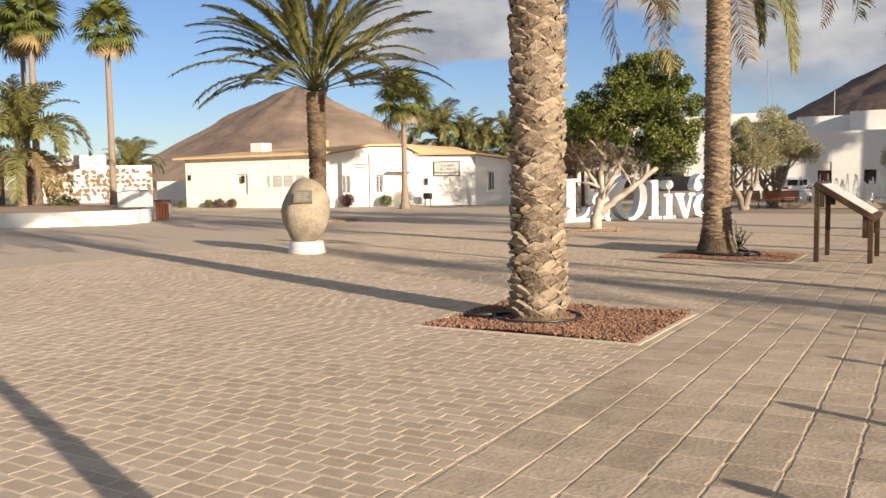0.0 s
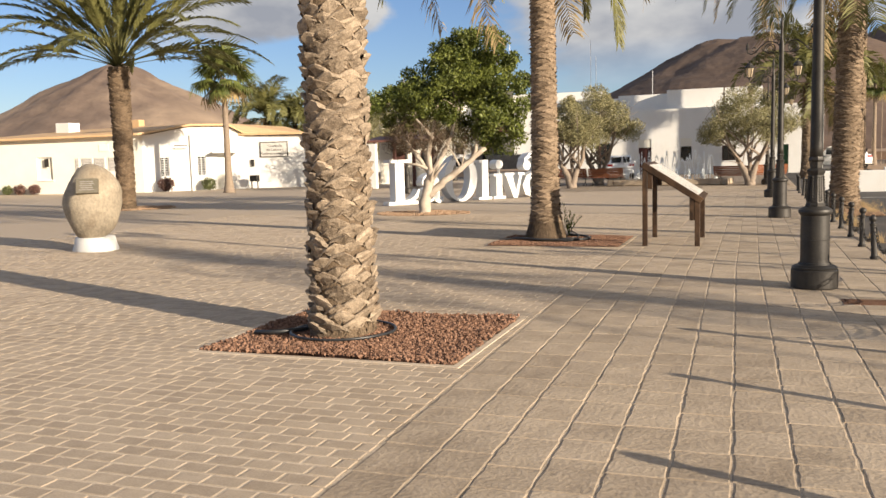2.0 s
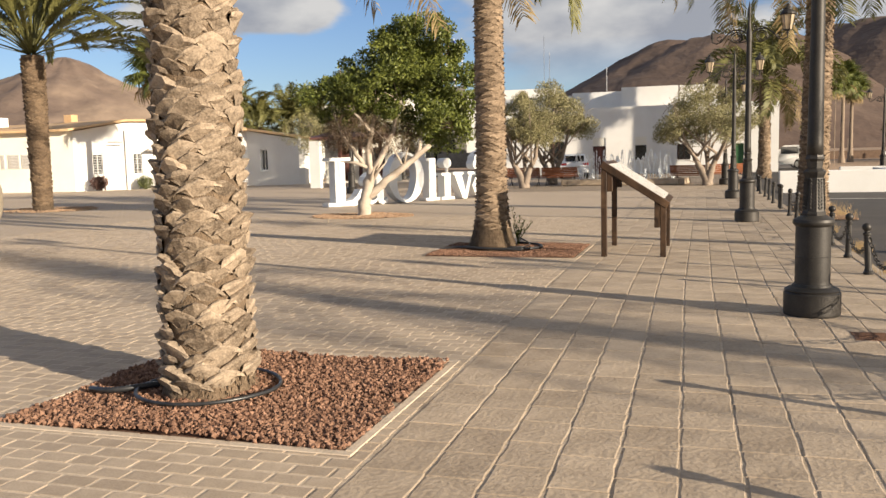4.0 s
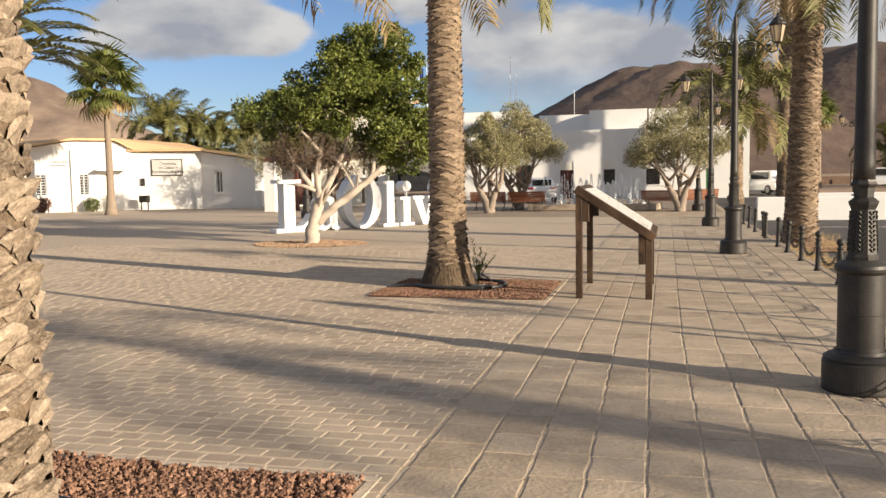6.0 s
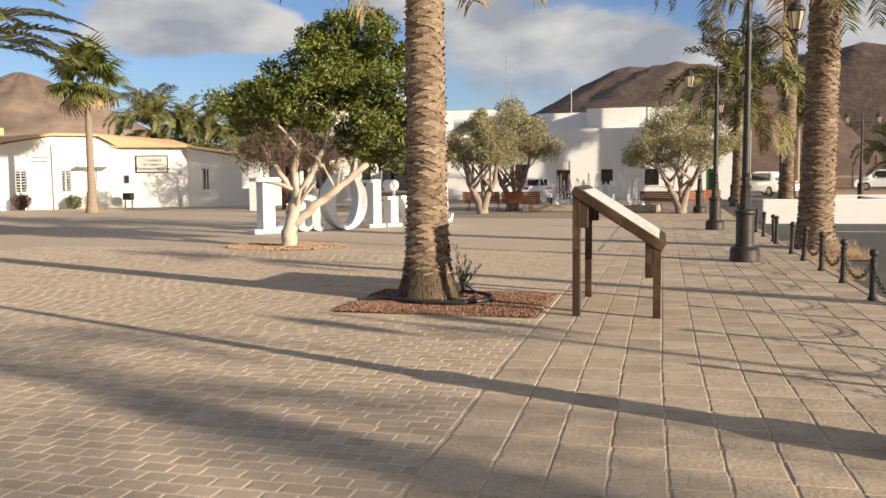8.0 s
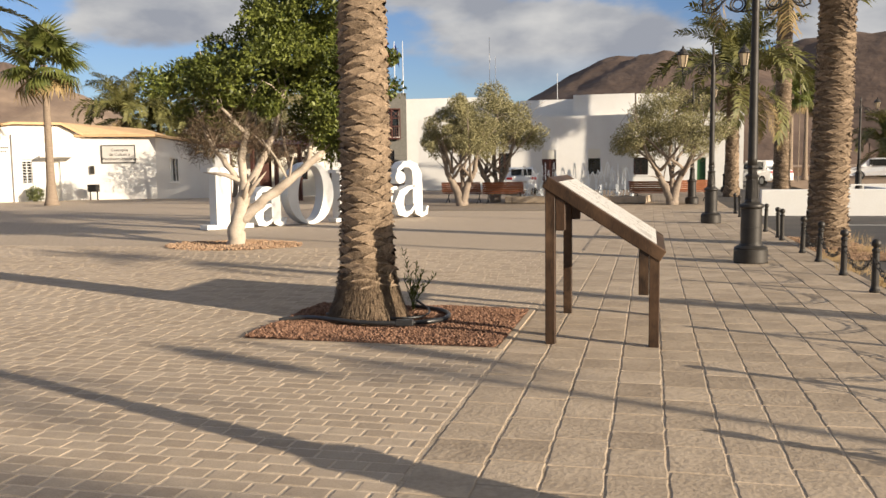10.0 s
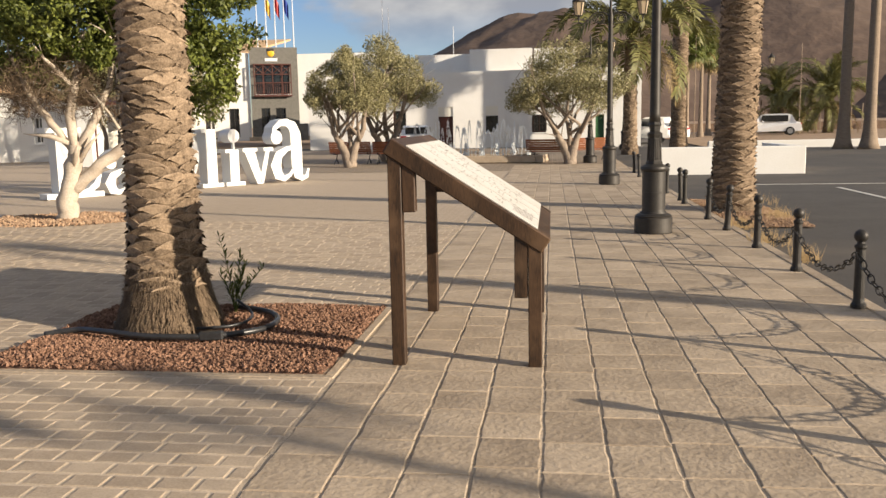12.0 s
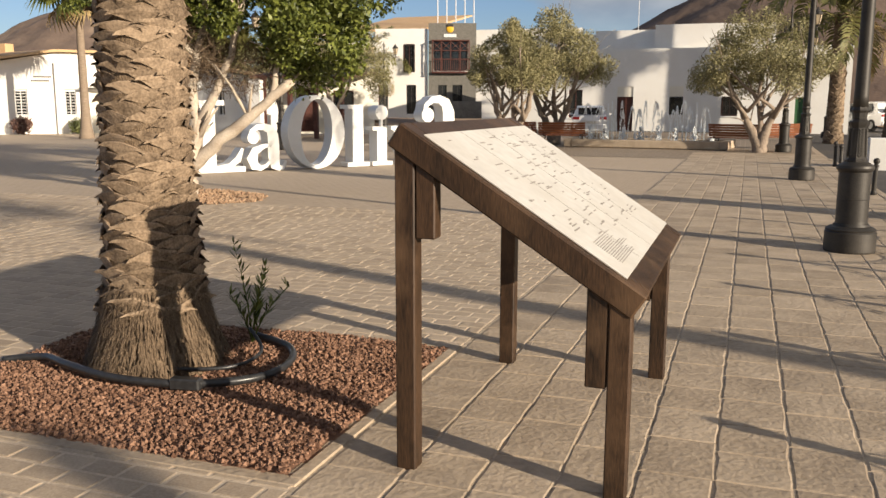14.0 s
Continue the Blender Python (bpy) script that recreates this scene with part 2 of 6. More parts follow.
# distance haze is mixed into the paler base colours; tan patches are sand
CONE = mat("hazed_volcanic_slope", (0.11, 0.078, 0.063), (0.20, 0.145, 0.112), 0.006, 0.95, 0.8, 0.06, depth=6.0, dirt_shade=(0.40, 0.30, 0.21), dirt_shade_scale=0.006, dirt_shade_amount=0.95)
CAR_WHITE = mat("white_car_paint", (0.72, 0.72, 0.72), (0.78, 0.78, 0.78), 1, 0.25, 0, 10, spec=0.6)
RUBBER = mat("tyre_rubber", (0.015, 0.015, 0.015), (0.03, 0.03, 0.03), 6, 0.8, 0.1, 60)
RED = mat("red_plastic", (0.35, 0.02, 0.02), (0.42, 0.03, 0.03), 4, 0.4, 0, 20)
METAL = mat("brushed_metal", (0.4, 0.4, 0.4), (0.55, 0.55, 0.55), 6, 0.35, 0.1, 60, metal=0.9)
POLE_WHITE = mat("white_pole", (0.6, 0.6, 0.6), (0.7, 0.7, 0.7), 3, 0.5, 0, 20)
RUBBLE_STONE = mat("dark_rubble_stone", (0.09, 0.06, 0.045), (0.24, 0.16, 0.11), 3, 0.9, 0.6, 30, island=0.3)
GREEN_PAINT = mat("green_paint", (0.03, 0.09, 0.04), (0.05, 0.13, 0.06), 4, 0.5, 0, 20)
YELLOW = mat("yellow_enamel", (0.6, 0.35, 0.02), (0.7, 0.42, 0.04), 4, 0.4, 0, 20)
BLUE = mat("blue_cloth", (0.02, 0.04, 0.22), (0.03, 0.06, 0.3), 4, 0.8, 0, 20)
WHITE_LINE = mat("road_paint", (0.5, 0.48, 0.44), (0.62, 0.6, 0.55), 5, 0.7, 0.2, 60)
SHRUB = mat("shrub_leaf", (0.06, 0.075, 0.03), (0.16, 0.17, 0.06), 2, 0.6, 0, 20, island=0.3)
SHRUB_RED = mat("purple_shrub_leaf", (0.08, 0.04, 0.035), (0.18, 0.1, 0.075), 2, 0.6, 0, 20, island=0.3)
DRYGRASS = mat("dry_grass", (0.32, 0.22, 0.11), (0.52, 0.38, 0.2), 3, 0.8, 0, 30, island=0.3)
WATER = mat("fountain_water", (0.78, 0.8, 0.82), (0.9, 0.92, 0.93), 10, 0.4, 0, 40, spec=0.6, trans=0.45)


def brick_sheet(name, c1, c2, mortar, w, h, turn=0.0):
    m = mat(name, c1, c2, 6, 0.85, 0, 60)
    nt = m.node_tree
    N, L = nt.nodes.new, nt.links.new
    b = nt.nodes["Principled BSDF"]
    base = b.inputs["Base Color"].links[0].from_socket
    tc, br = N("ShaderNodeTexCoord"), N("ShaderNodeTexBrick")
    mp = N("ShaderNodeMapping")
    mp.inputs["Rotation"].default_value = (0, 0, turn)
    L(tc.outputs["Object"], mp.inputs["Vector"])
    L(mp.outputs[0], br.inputs["Vector"])
    br.inputs["Scale"].default_value, br.inputs["Mortar Size"].default_value = 1.0, 0.010
    br.inputs["Brick Width"].default_value, br.inputs["Row Height"].default_value = w, h
    br.inputs["Mortar"].default_value = (*mortar, 1)
    L(base, br.inputs["Color1"]), L(base, br.inputs["Color2"])
    L(br.outputs["Color"], b.inputs["Base Color"])
    return m


PAVE_FAR = brick_sheet("far_paving", (0.335, 0.262, 0.192), (0.51, 0.41, 0.305), (0.50, 0.40, 0.303), 0.21, 0.14)
COBBLE = brick_sheet("squared_cobbles", (0.20, 0.155, 0.115), (0.32, 0.255, 0.19), (0.40, 0.325, 0.25), 0.42, 0.36)
TILE_STONE = brick_sheet("stone_coursing", (0.085, 0.08, 0.07), (0.19, 0.18, 0.16), (0.14, 0.132, 0.118), 0.5, 0.22)


# ---- mesh helpers ----
def obj(name, bm, material, parent=None, label="", smooth=False):
    me = bpy.data.meshes.new(name)
    bm.to_mesh(me)
    bm.free()
    if smooth:
        me.shade_smooth()
    me.materials.append(material)
    ob = new(name, me)
    if parent:
        ob.parent = parent
    if label:
        ob["label"] = label
    return ob


part = obj


def raw(name, verts, faces, material, parent=None, label="", smooth=False):
    me = bpy.data.meshes.new(name)
    me.from_pydata([tuple(v) for v in verts], [], [tuple(f) for f in faces])
    me.update()
    if smooth:
        me.shade_smooth()
    me.materials.append(material)
    ob = new(name, me)
    if parent:
        ob.parent = parent
    if label:
        ob["label"] = label
    return ob


def thing(name, x, y, z, label, category, group="", kind="", rz=0.0):
    e = new(name)
    e.matrix_basis = pose(x, y, z, 0, 0, rz)
    e.empty_display_size = 0.1
    return tagged(e, label, category, group, kind)


def box(bm, x0, y0, z0, x1, y1, z1, bevel=0.0, m=None):
    vs = [bm.verts.new(((x0, x1)[i & 1], (y0, y1)[i >> 1 & 1], (z0, z1)[i >> 2 & 1])) for i in range(8)]
    fs = [bm.faces.new([vs[i] for i in q]) for q in ((0, 2, 3, 1), (4, 5, 7, 6), (0, 1, 5, 4), (2, 6, 7, 3), (0, 4, 6, 2), (1, 3, 7, 5))]
    if bevel:
        es = list({e for f in fs for e in f.edges})
        r = bmesh.ops.bevel(bm, geom=es, offset=bevel, segments=1, affect="EDGES")
        vs = list({v for f in r["faces"] for v in f.verts} | {v for v in vs if v.is_valid})
    if m is not None:
        bmesh.ops.transform(bm, matrix=m, verts=vs)
    return vs


def boxed(x0, y0, z0, x1, y1, z1, bevel=0.0, m=None):
    bm = bmesh.new()
    box(bm, x0, y0, z0, x1, y1, z1, bevel, m)
    return bm


def lathe(bm, prof, seg=24, cx=0.0, cy=0.0, cap=True):
    rings = []
    for r, z in prof:
        rings.append([bm.verts.new((cx + r * math.cos(2 * math.pi * k / seg), cy + r * math.sin(2 * math.pi * k / seg), z)) for k in range(seg)])
    for a, b in zip(rings, rings[1:]):
        for k in range(seg):
            bm.faces.new((a[k], a[(k + 1) % seg], b[(k + 1) % seg], b[k]))
    if cap:
        bm.faces.new(rings[0][::-1]), bm.faces.new(rings[-1])
    return bm


def lathed(prof, seg=24):
    return lathe(bmesh.new(), prof, seg)


def tube(bm, pts, radii, seg=8, cap=True):
    pts = [Vector(p) for p in pts]
    rings, ref = [], Vector((0.31, 0.9, 0.13)).normalized()
    for i, p in enumerate(pts):
        d = (pts[min(i + 1, len(pts) - 1)] - pts[max(i - 1, 0)]).normalized()
        u = d.cross(ref)
        if u.length < 0.1:
            u = d.cross(Vector((1, 0, 0)))
        u.normalize()
        w = d.cross(u)
        r = radii[i] if isinstance(radii, (list, tuple)) else radii
        rings.append([bm.verts.new(p + r * (math.cos(2 * math.pi * k / seg) * u + math.sin(2 * math.pi * k / seg) * w)) for k in range(seg)])
    for a, b in zip(rings, rings[1:]):
        for k in range(seg):
            bm.faces.new((a[k], a[(k + 1) % seg], b[(k + 1) % seg], b[k]))
    if cap:
        bm.faces.new(rings[0][::-1]), bm.faces.new(rings[-1])
    return bm


def arc(c, r, a0, a1, n, plane="xz", y=0.0):
    out = []
    for k in range(n + 1):
        a = radians(a0 + (a1 - a0) * k / n)
        out.append((c[0] + r * math.cos(a), y, c[1] + r * math.sin(a)))
    return out


def text_mesh(body, size, depth, material, name, parent, m, label=""):
    cu = bpy.data.curves.new(name, "FONT")
    cu.body, cu.size, cu.extrude, cu.align_x = body, size, depth, "CENTER"
    tmp = bpy.data.objects.new(name, cu)
    scene.collection.objects.link(tmp)
    dg = bpy.context.evaluated_depsgraph_get()
    me = bpy.data.meshes.new_from_object(tmp.evaluated_get(dg))
    bpy.data.objects.remove(tmp)
    me.materials.clear()
    me.materials.append(material)
    ob = new(name, me)
    ob.parent = parent
    ob.matrix_basis = m
    if label:
        ob["label"] = label
    return ob


def swell(x, y):
    d = math.hypot(x - 0.5, y - 8) - 30
    if d <= 0:
        return 0.0
    return 0.02 * d * d / 16 if d < 8 else 0.02 * (min(d, 90) - 4)


HUB, FAR_K = Vector((1.2, 3.2, 1.64)), 1.24      # the houses to the west stand on this larger radius


def west(x, y):
    """A place on the western side, moved out from the square."""
    return HUB.x + (x - HUB.x) * FAR_K, HUB.y + (y - HUB.y) * FAR_K


def rise(x, y):
    """Height of the gently rising ground."""
    base = 0.4 * swell(x, y)
    w = min(1.0, max(0.0, (-20 - x) / 8)) * min(1.0, max(0.0, (y - 30) / 8))
    if w == 0:
        return base
    px, py = HUB.x + (x - HUB.x) / FAR_K, HUB.y + (y - HUB.y) / FAR_K
    r = max(-0.06, HUB.z - (HUB.z - swell(px, py)) * FAR_K)
    return base + (r - base) * w


# ---- ground ----
def sheet(name, xs, ys, off, material, label="", kind="structure", category="ground"):
    verts = [(x, y, rise(x, y) + off) for y in ys for x in xs]
    n = len(xs)
    faces = [(j * n + i, j * n + i + 1, (j + 1) * n + i + 1, (j + 1) * n + i) for j in range(len(ys) - 1) for i in range(n - 1)]
    return tagged(raw(name, verts, faces, material, smooth=True), label, category, "", kind)


def span(a, b, n):
    return [a + (b - a) * i / n for i in range(n + 1)]


FARX = [-3000, -1500, -700, -350, -200] + span(-140, 140, 56) + [200, 350, 700, 1500, 3000]
FARY = [-3000, -1500, -700, -350, -200] + span(-140, 140, 56) + [200, 350, 700, 1500, 3000]
sheet("ground", FARX, FARY, -0.09, EARTH, "dry brown earth round the paved square")
sheet("pavement", span(-78, 3.5, 48), span(-40, 62, 51), -0.014, PAVE_FAR, "brown block paving of the square with sandy joints", category="pavement")
sheet("road", span(3.5, 60, 30), span(-60, 100, 64), -0.05, ASPHALT, "worn dark grey asphalt road beside the square", category="road")
sheet("road_far", span(-60, 3.5, 32), span(62, 66, 2), -0.02, ASPHALT, "asphalt strip before the white buildings", category="road")
sheet("joint_bed", [-14.5, -10, -5, -0.6], span(1.0, 25.5, 10), -0.0035, SAND, "sandy mortar between the paving blocks", category="pavement")
sheet("joint_bed", [-0.6, 1.4, 3.44], span(-5, 44, 24), -0.005, MORTAR, "sandy mortar between the stone slabs", category="pavement")
sheet("yard_paving", span(-13, 3.3, 10), span(40.6, 61.9, 12), -0.006, COBBLE, "dark brown squared cobbles round the benches", category="pavement")
kerb = thing("kerb", 0, 0, 0, "grey stone kerb along the edge of the square", "kerb", kind="structure")
for k in range(62):
    y0 = -20 + k * 1.0
    part("kerb_stone", boxed(3.44, y0 + 0.006, rise(3.4, y0) - 0.12, 3.58, y0 + 0.994, rise(3.4, y0) + 0.004, 0.012), SLAB1, kerb)

BED1, BED2 = (-3.15, 7.41, -0.67, 9.55), (-3.15, 16.51, -0.665, 18.62)


for (bx0, by0, bx1, by1), stone in ((BED1, SAND), (BED2, SLAB1)):
    edge = thing("bed_edging", bx0, by0, 0, "flush stone edging round a square tree pit", "edging", "tree pit edgings")
    w, d = bx1 - bx0, by1 - by0
    for q in ((-0.07, -0.07, w + 0.07, -0.004), (-0.07, d + 0.004, w + 0.07, d + 0.07), (-0.07, 0.0, -0.004, d), (w + 0.004, 0.0, w + 0.07, d)):
        part("edging_stone", boxed(q[0], q[1], -0.03, q[2], q[3], 0.005, 0.004), stone, edge)


def pebbles(name, x0, y0, x1, y1, n, size, material, label, rnd_seed, round_bed=False, z=-0.002):
    """Loose angular stones heaped in a bed, one mesh."""
    rg = np.random.RandomState(rnd_seed)
    base = np.array([(1, 0, 0), (-1, 0, 0), (0, 1, 0), (0, -1, 0), (0, 0, 1), (0, 0, -1)], float)
    tri = np.array([(0, 2, 4), (2, 1, 4), (1, 3, 4), (3, 0, 4), (2, 0, 5), (1, 2, 5), (3, 1, 5), (0, 3, 5)])
    V, F = [], []
    for k in range(n):
        if round_bed:
            a, r = rg.rand() * 6.283, math.sqrt(rg.rand())
            px, py = (x0 + x1) / 2 + (x1 - x0) / 2 * r * math.cos(a), (y0 + y1) / 2 + (y1 - y0) / 2 * r * math.sin(a)
        else:
            px, py = x0 + (x1 - x0) * rg.rand(), y0 + (y1 - y0) * rg.rand()
        s = size * (0.5 + rg.rand() ** 2 * 1.1)
        q, _ = np.linalg.qr(rg.randn(3, 3))
        v = (base * (s * (0.6 + 0.6 * rg.rand(6, 1)))) @ q
        hump = 0.02 * math.sin(px * 3.1 + py) + 0.014 * math.sin(py * 5.3)
        V.append(v + (px, py, z + rise(px, py) + 0.012 + hump * 0.6 + rg.rand() * 0.012))
        F.append(tri + 6 * k)
    sheet_n = len(V) * 6
    V.append(np.array([(x0, y0, z), (x1, y0, z), (x1, y1, z), (x0, y1, z)]) + (0, 0, rise(x0, y0)))
    V, F = np.concatenate(V), np.concatenate(F).tolist()
    if not round_bed:
        F.append([sheet_n, sheet_n + 1, sheet_n + 2, sheet_n + 3])
    else:
        V = V[:-4]
    return tagged(raw(name, V.tolist(), F, material), label, "gravel bed", "", "stuff")


pebbles("gravel_bed", *BED1, 13000, 0.0165, LAVA, "reddish brown lava gravel in a square tree pit", 3)
pebbles("gravel_bed", *BED2, 19000, 0.0125, LAVA, "reddish brown lava gravel round a palm trunk", 4)
pebbles("gravel_bed", -9.6, 24.7, -6.6, 27.1, 2600, 0.028, TAN_GRAVEL, "sparse tan gravel round the pale ficus trunk", 5, True)
pebbles("gravel_bed", -24.2, 28.2, -20.6, 31.2, 1500, 0.035, TAN_GRAVEL, "sparse tan gravel round a young palm", 6, True)
pebbles("planting_strip", 3.6, 24.6, 4.75, 29.2, 5000, 0.014, TAN_GRAVEL, "dry tan soil strip with gravel at the road edge", 7, z=-0.03)


# ---- palms ----
def boots(verts, faces, rfun, z0, z1, dz, around, depth, rg, squash=1.0, wild=1.0):
    """Overlapping pruned leaf bases in a ragged spiral round a trunk."""
    row, z = 0, z0
    while z < z1:
        for k in range(around):
            a = 2 * math.pi * (k + 0.5 * (row % 2) + rg.uniform(-0.2, 0.2) * wild) / around
            zz = z + rg.uniform(-0.3, 0.3) * dz * wild + dz * 0.4 * math.sin(a + 0.7)
            r = rfun(zz)
            big = rg.uniform(0.8, 1.25) if rg.random() > 0.12 * wild else rg.uniform(1.2, 1.5)
            w = 2 * math.pi * r / around * rg.uniform(0.58, 0.78) * big ** 0.5
            h = dz * rg.uniform(0.85, 1.2) * squash * big ** 0.5
            d = depth * rg.uniform(0.6, 1.15) * big
            tilt = rg.uniform(-0.28, 0.28) * wild
            skew = rg.uniform(-0.35, 0.35) * wild
            c, s = math.cos(a), math.sin(a)
            base = len(verts)
            for iv, (v, out, wid) in enumerate(((-1.0, -0.25, 0.30), (-0.45, 0.25, 0.80), (0.12, 0.72, 1.0), (0.46, 1.0, 0.86), (0.57, 0.72, 0.74), (0.52, -0.2, 0.62))):
                for iu, u in enumerate((-1, -0.55, 0, 0.55, 1)):
                    bulge = 1 - abs(u + skew * (1 - u * u)) ** 1.6 * 0.92
                    t = u * w * wid
                    rr = r + d * out * bulge + (rg.uniform(-0.10, 0.10) * d if iv in (1, 2, 3) else 0)
                    zq = zz + v * h - abs(u) ** 1.4 * h * 0.45 * (1 if v > 0 else -0.6) + tilt * t + rg.uniform(-0.04, 0.04) * h
                    verts.append((c * rr - s * t, s * rr + c * t, zq))
            for iv in range(5):
                for iu in range(4):
                    q = base + iv * 5 + iu
                    faces.append((q, q + 1, q + 6, q + 5))
        z += dz
        row += 1


def frond_mesh(name, length, droop, leaf, n, width, rg, material, lift=0.9, bare=0.12, forward=0.0):
    """One feather leaf along +x, arching down: a stalk with two rows of narrow leaflets."""
    V, F = [], []
    pts, x, z, a = [], 0.0, 0.0, lift
    step = length / 16
    for k in range(17):
        pts.append(Vector((x, 0, z)))
        x, z = x + math.cos(a) * step, z + math.sin(a) * step
        a -= droop / 16 * (0.5 + k / 12)
    for k in range(16):
        r0, r1 = 0.022 * (1 - k / 17), 0.022 * (1 - (k + 1) / 17)
        b = len(V)
        p, q = pts[k], pts[k + 1]
        V += [p + Vector((0, -r0, 0)), p + Vector((0, r0, 0)), p + Vector((0, 0, r0)), q + Vector((0, -r1, 0)), q + Vector((0, r1, 0)), q + Vector((0, 0, r1))]
        F += [(b, b + 3, b + 5, b + 2), (b + 2, b + 5, b + 4, b + 1), (b + 1, b + 4, b + 3, b)]
    for k in range(n):
        t = bare + (1 - bare) * (k + rg.random() * 0.5) / n
        i = min(int(t * 16), 15)
        p = pts[i].lerp(pts[i + 1], t * 16 - i)
        d = (pts[i + 1] - pts[i]).normalized()
        up = Vector((-d.z, 0, d.x))
        ll = leaf * (0.35 + 1.0 * math.sin(math.pi * min(1, 0.12 + t * 0.86)) ** 0.7) * rg.uniform(0.8, 1.15)
        for sd in (-1, 1):
            out = (d * (forward + rg.uniform(0.55, 0.85)) + Vector((0, sd * 0.85, 0)) + up * rg.uniform(0.05, 0.5)).normalized()
            mid, end = p + out * ll * 0.55, p + out * ll + Vector((0, 0, -ll * rg.uniform(0.1, 0.4)))
            wv = d.cross(out).cross(out).normalized() * width
            b = len(V)
            V += [p - wv * 0.5, p + wv * 0.5, mid + wv, mid - wv, end]
            F += [(b, b + 1, b + 2, b + 3), (b + 3, b + 2, b + 4)]
    me = bpy.data.meshes.new(name)
    me.from_pydata([tuple(v) for v in V], [], F)
    me.materials.append(material)
    return me


RG = random.Random(11)
FRONDS = [frond_mesh("frond", 3.3, 1.5, 0.42, 62, 0.014, RG, FROND, 1.15), frond_mesh("frond", 3.4, 2.3, 0.42, 62, 0.014, RG, FROND, 0.75), frond_mesh("frond", 3.2, 1.6, 0.42, 60, 0.014, RG, FROND, -0.1)]
FROND_STIFF = frond_mesh("frond", 3.4, 1.0, 0.27, 84, 0.015, RG, FROND, 0.75, 0.24, 1.0)
FAR_FRONDS = [frond_mesh("frond", 3.3, 1.5, 0.44, 40, 0.034, RG, FROND, 1.15), frond_mesh("frond", 3.4, 2.3, 0.44, 40, 0.034, RG, FROND, 0.75), frond_mesh("frond", 3.2, 1.6, 0.44, 40, 0.034, RG, FROND, -0.1)]
FROND_D = frond_mesh("frond", 3.0, 1.5, 0.38, 56, 0.013, RG, FROND_DRY, -0.25)


def crown(palm, z, count, scale, rg, dry=6, spread=1.0, upright=0.4, low=True, meshes=FRONDS):
    for k in range(count):
        f = k / count
        me = FROND_D if k >= count - dry else (meshes[0 if f < upright else (1 if f < 0.72 else 2)] if low else FROND_STIFF)
        ob = new("frond", me)
        ob.parent = palm
        s = scale * rg.uniform(0.85, 1.1)
        tilt = (-35 * (1 - f) * rg.uniform(0.3, 1.3) + 8 * spread * f) if low else -42 + 66 * f + rg.uniform(-8, 8)
        ob.matrix_basis = pose(0, 0, z + 0.35 * (1 - f), 0, 0, k * 137.5 + rg.uniform(-12, 12)) @ pose(0.10, 0, 0, rg.uniform(-25, 25), tilt, 0) @ Matrix.Diagonal((s, s, s, 1))


HANG = frond_mesh("frond", 4.4, 0.75, 0.36, 110, 0.015, RG, FROND, -0.75, 0.15, 0.9)
ARCH = frond_mesh("frond", 5.0, 1.5, 0.42, 96, 0.014, RG, FROND, 0.1, 0.12, 0.5)
ARCH_DRY = frond_mesh("frond", 4.6, 1.5, 0.40, 90, 0.013, RG, FROND_DRY, 0.05, 0.12, 0.5)


def hang_fronds(palm, h, rows):
    """Single old leaves that hang low from a crown: (mesh, azimuth, size)."""
    for me, az, s in rows:
        ob = new("frond", me)
        ob.parent = palm
        ob.matrix_basis = pose(0, 0, h + 0.05, 0, 0, az) @ pose(0.1, 0, 0, 0, 0, 0) @ Matrix.Diagonal((s, s, s, 1))


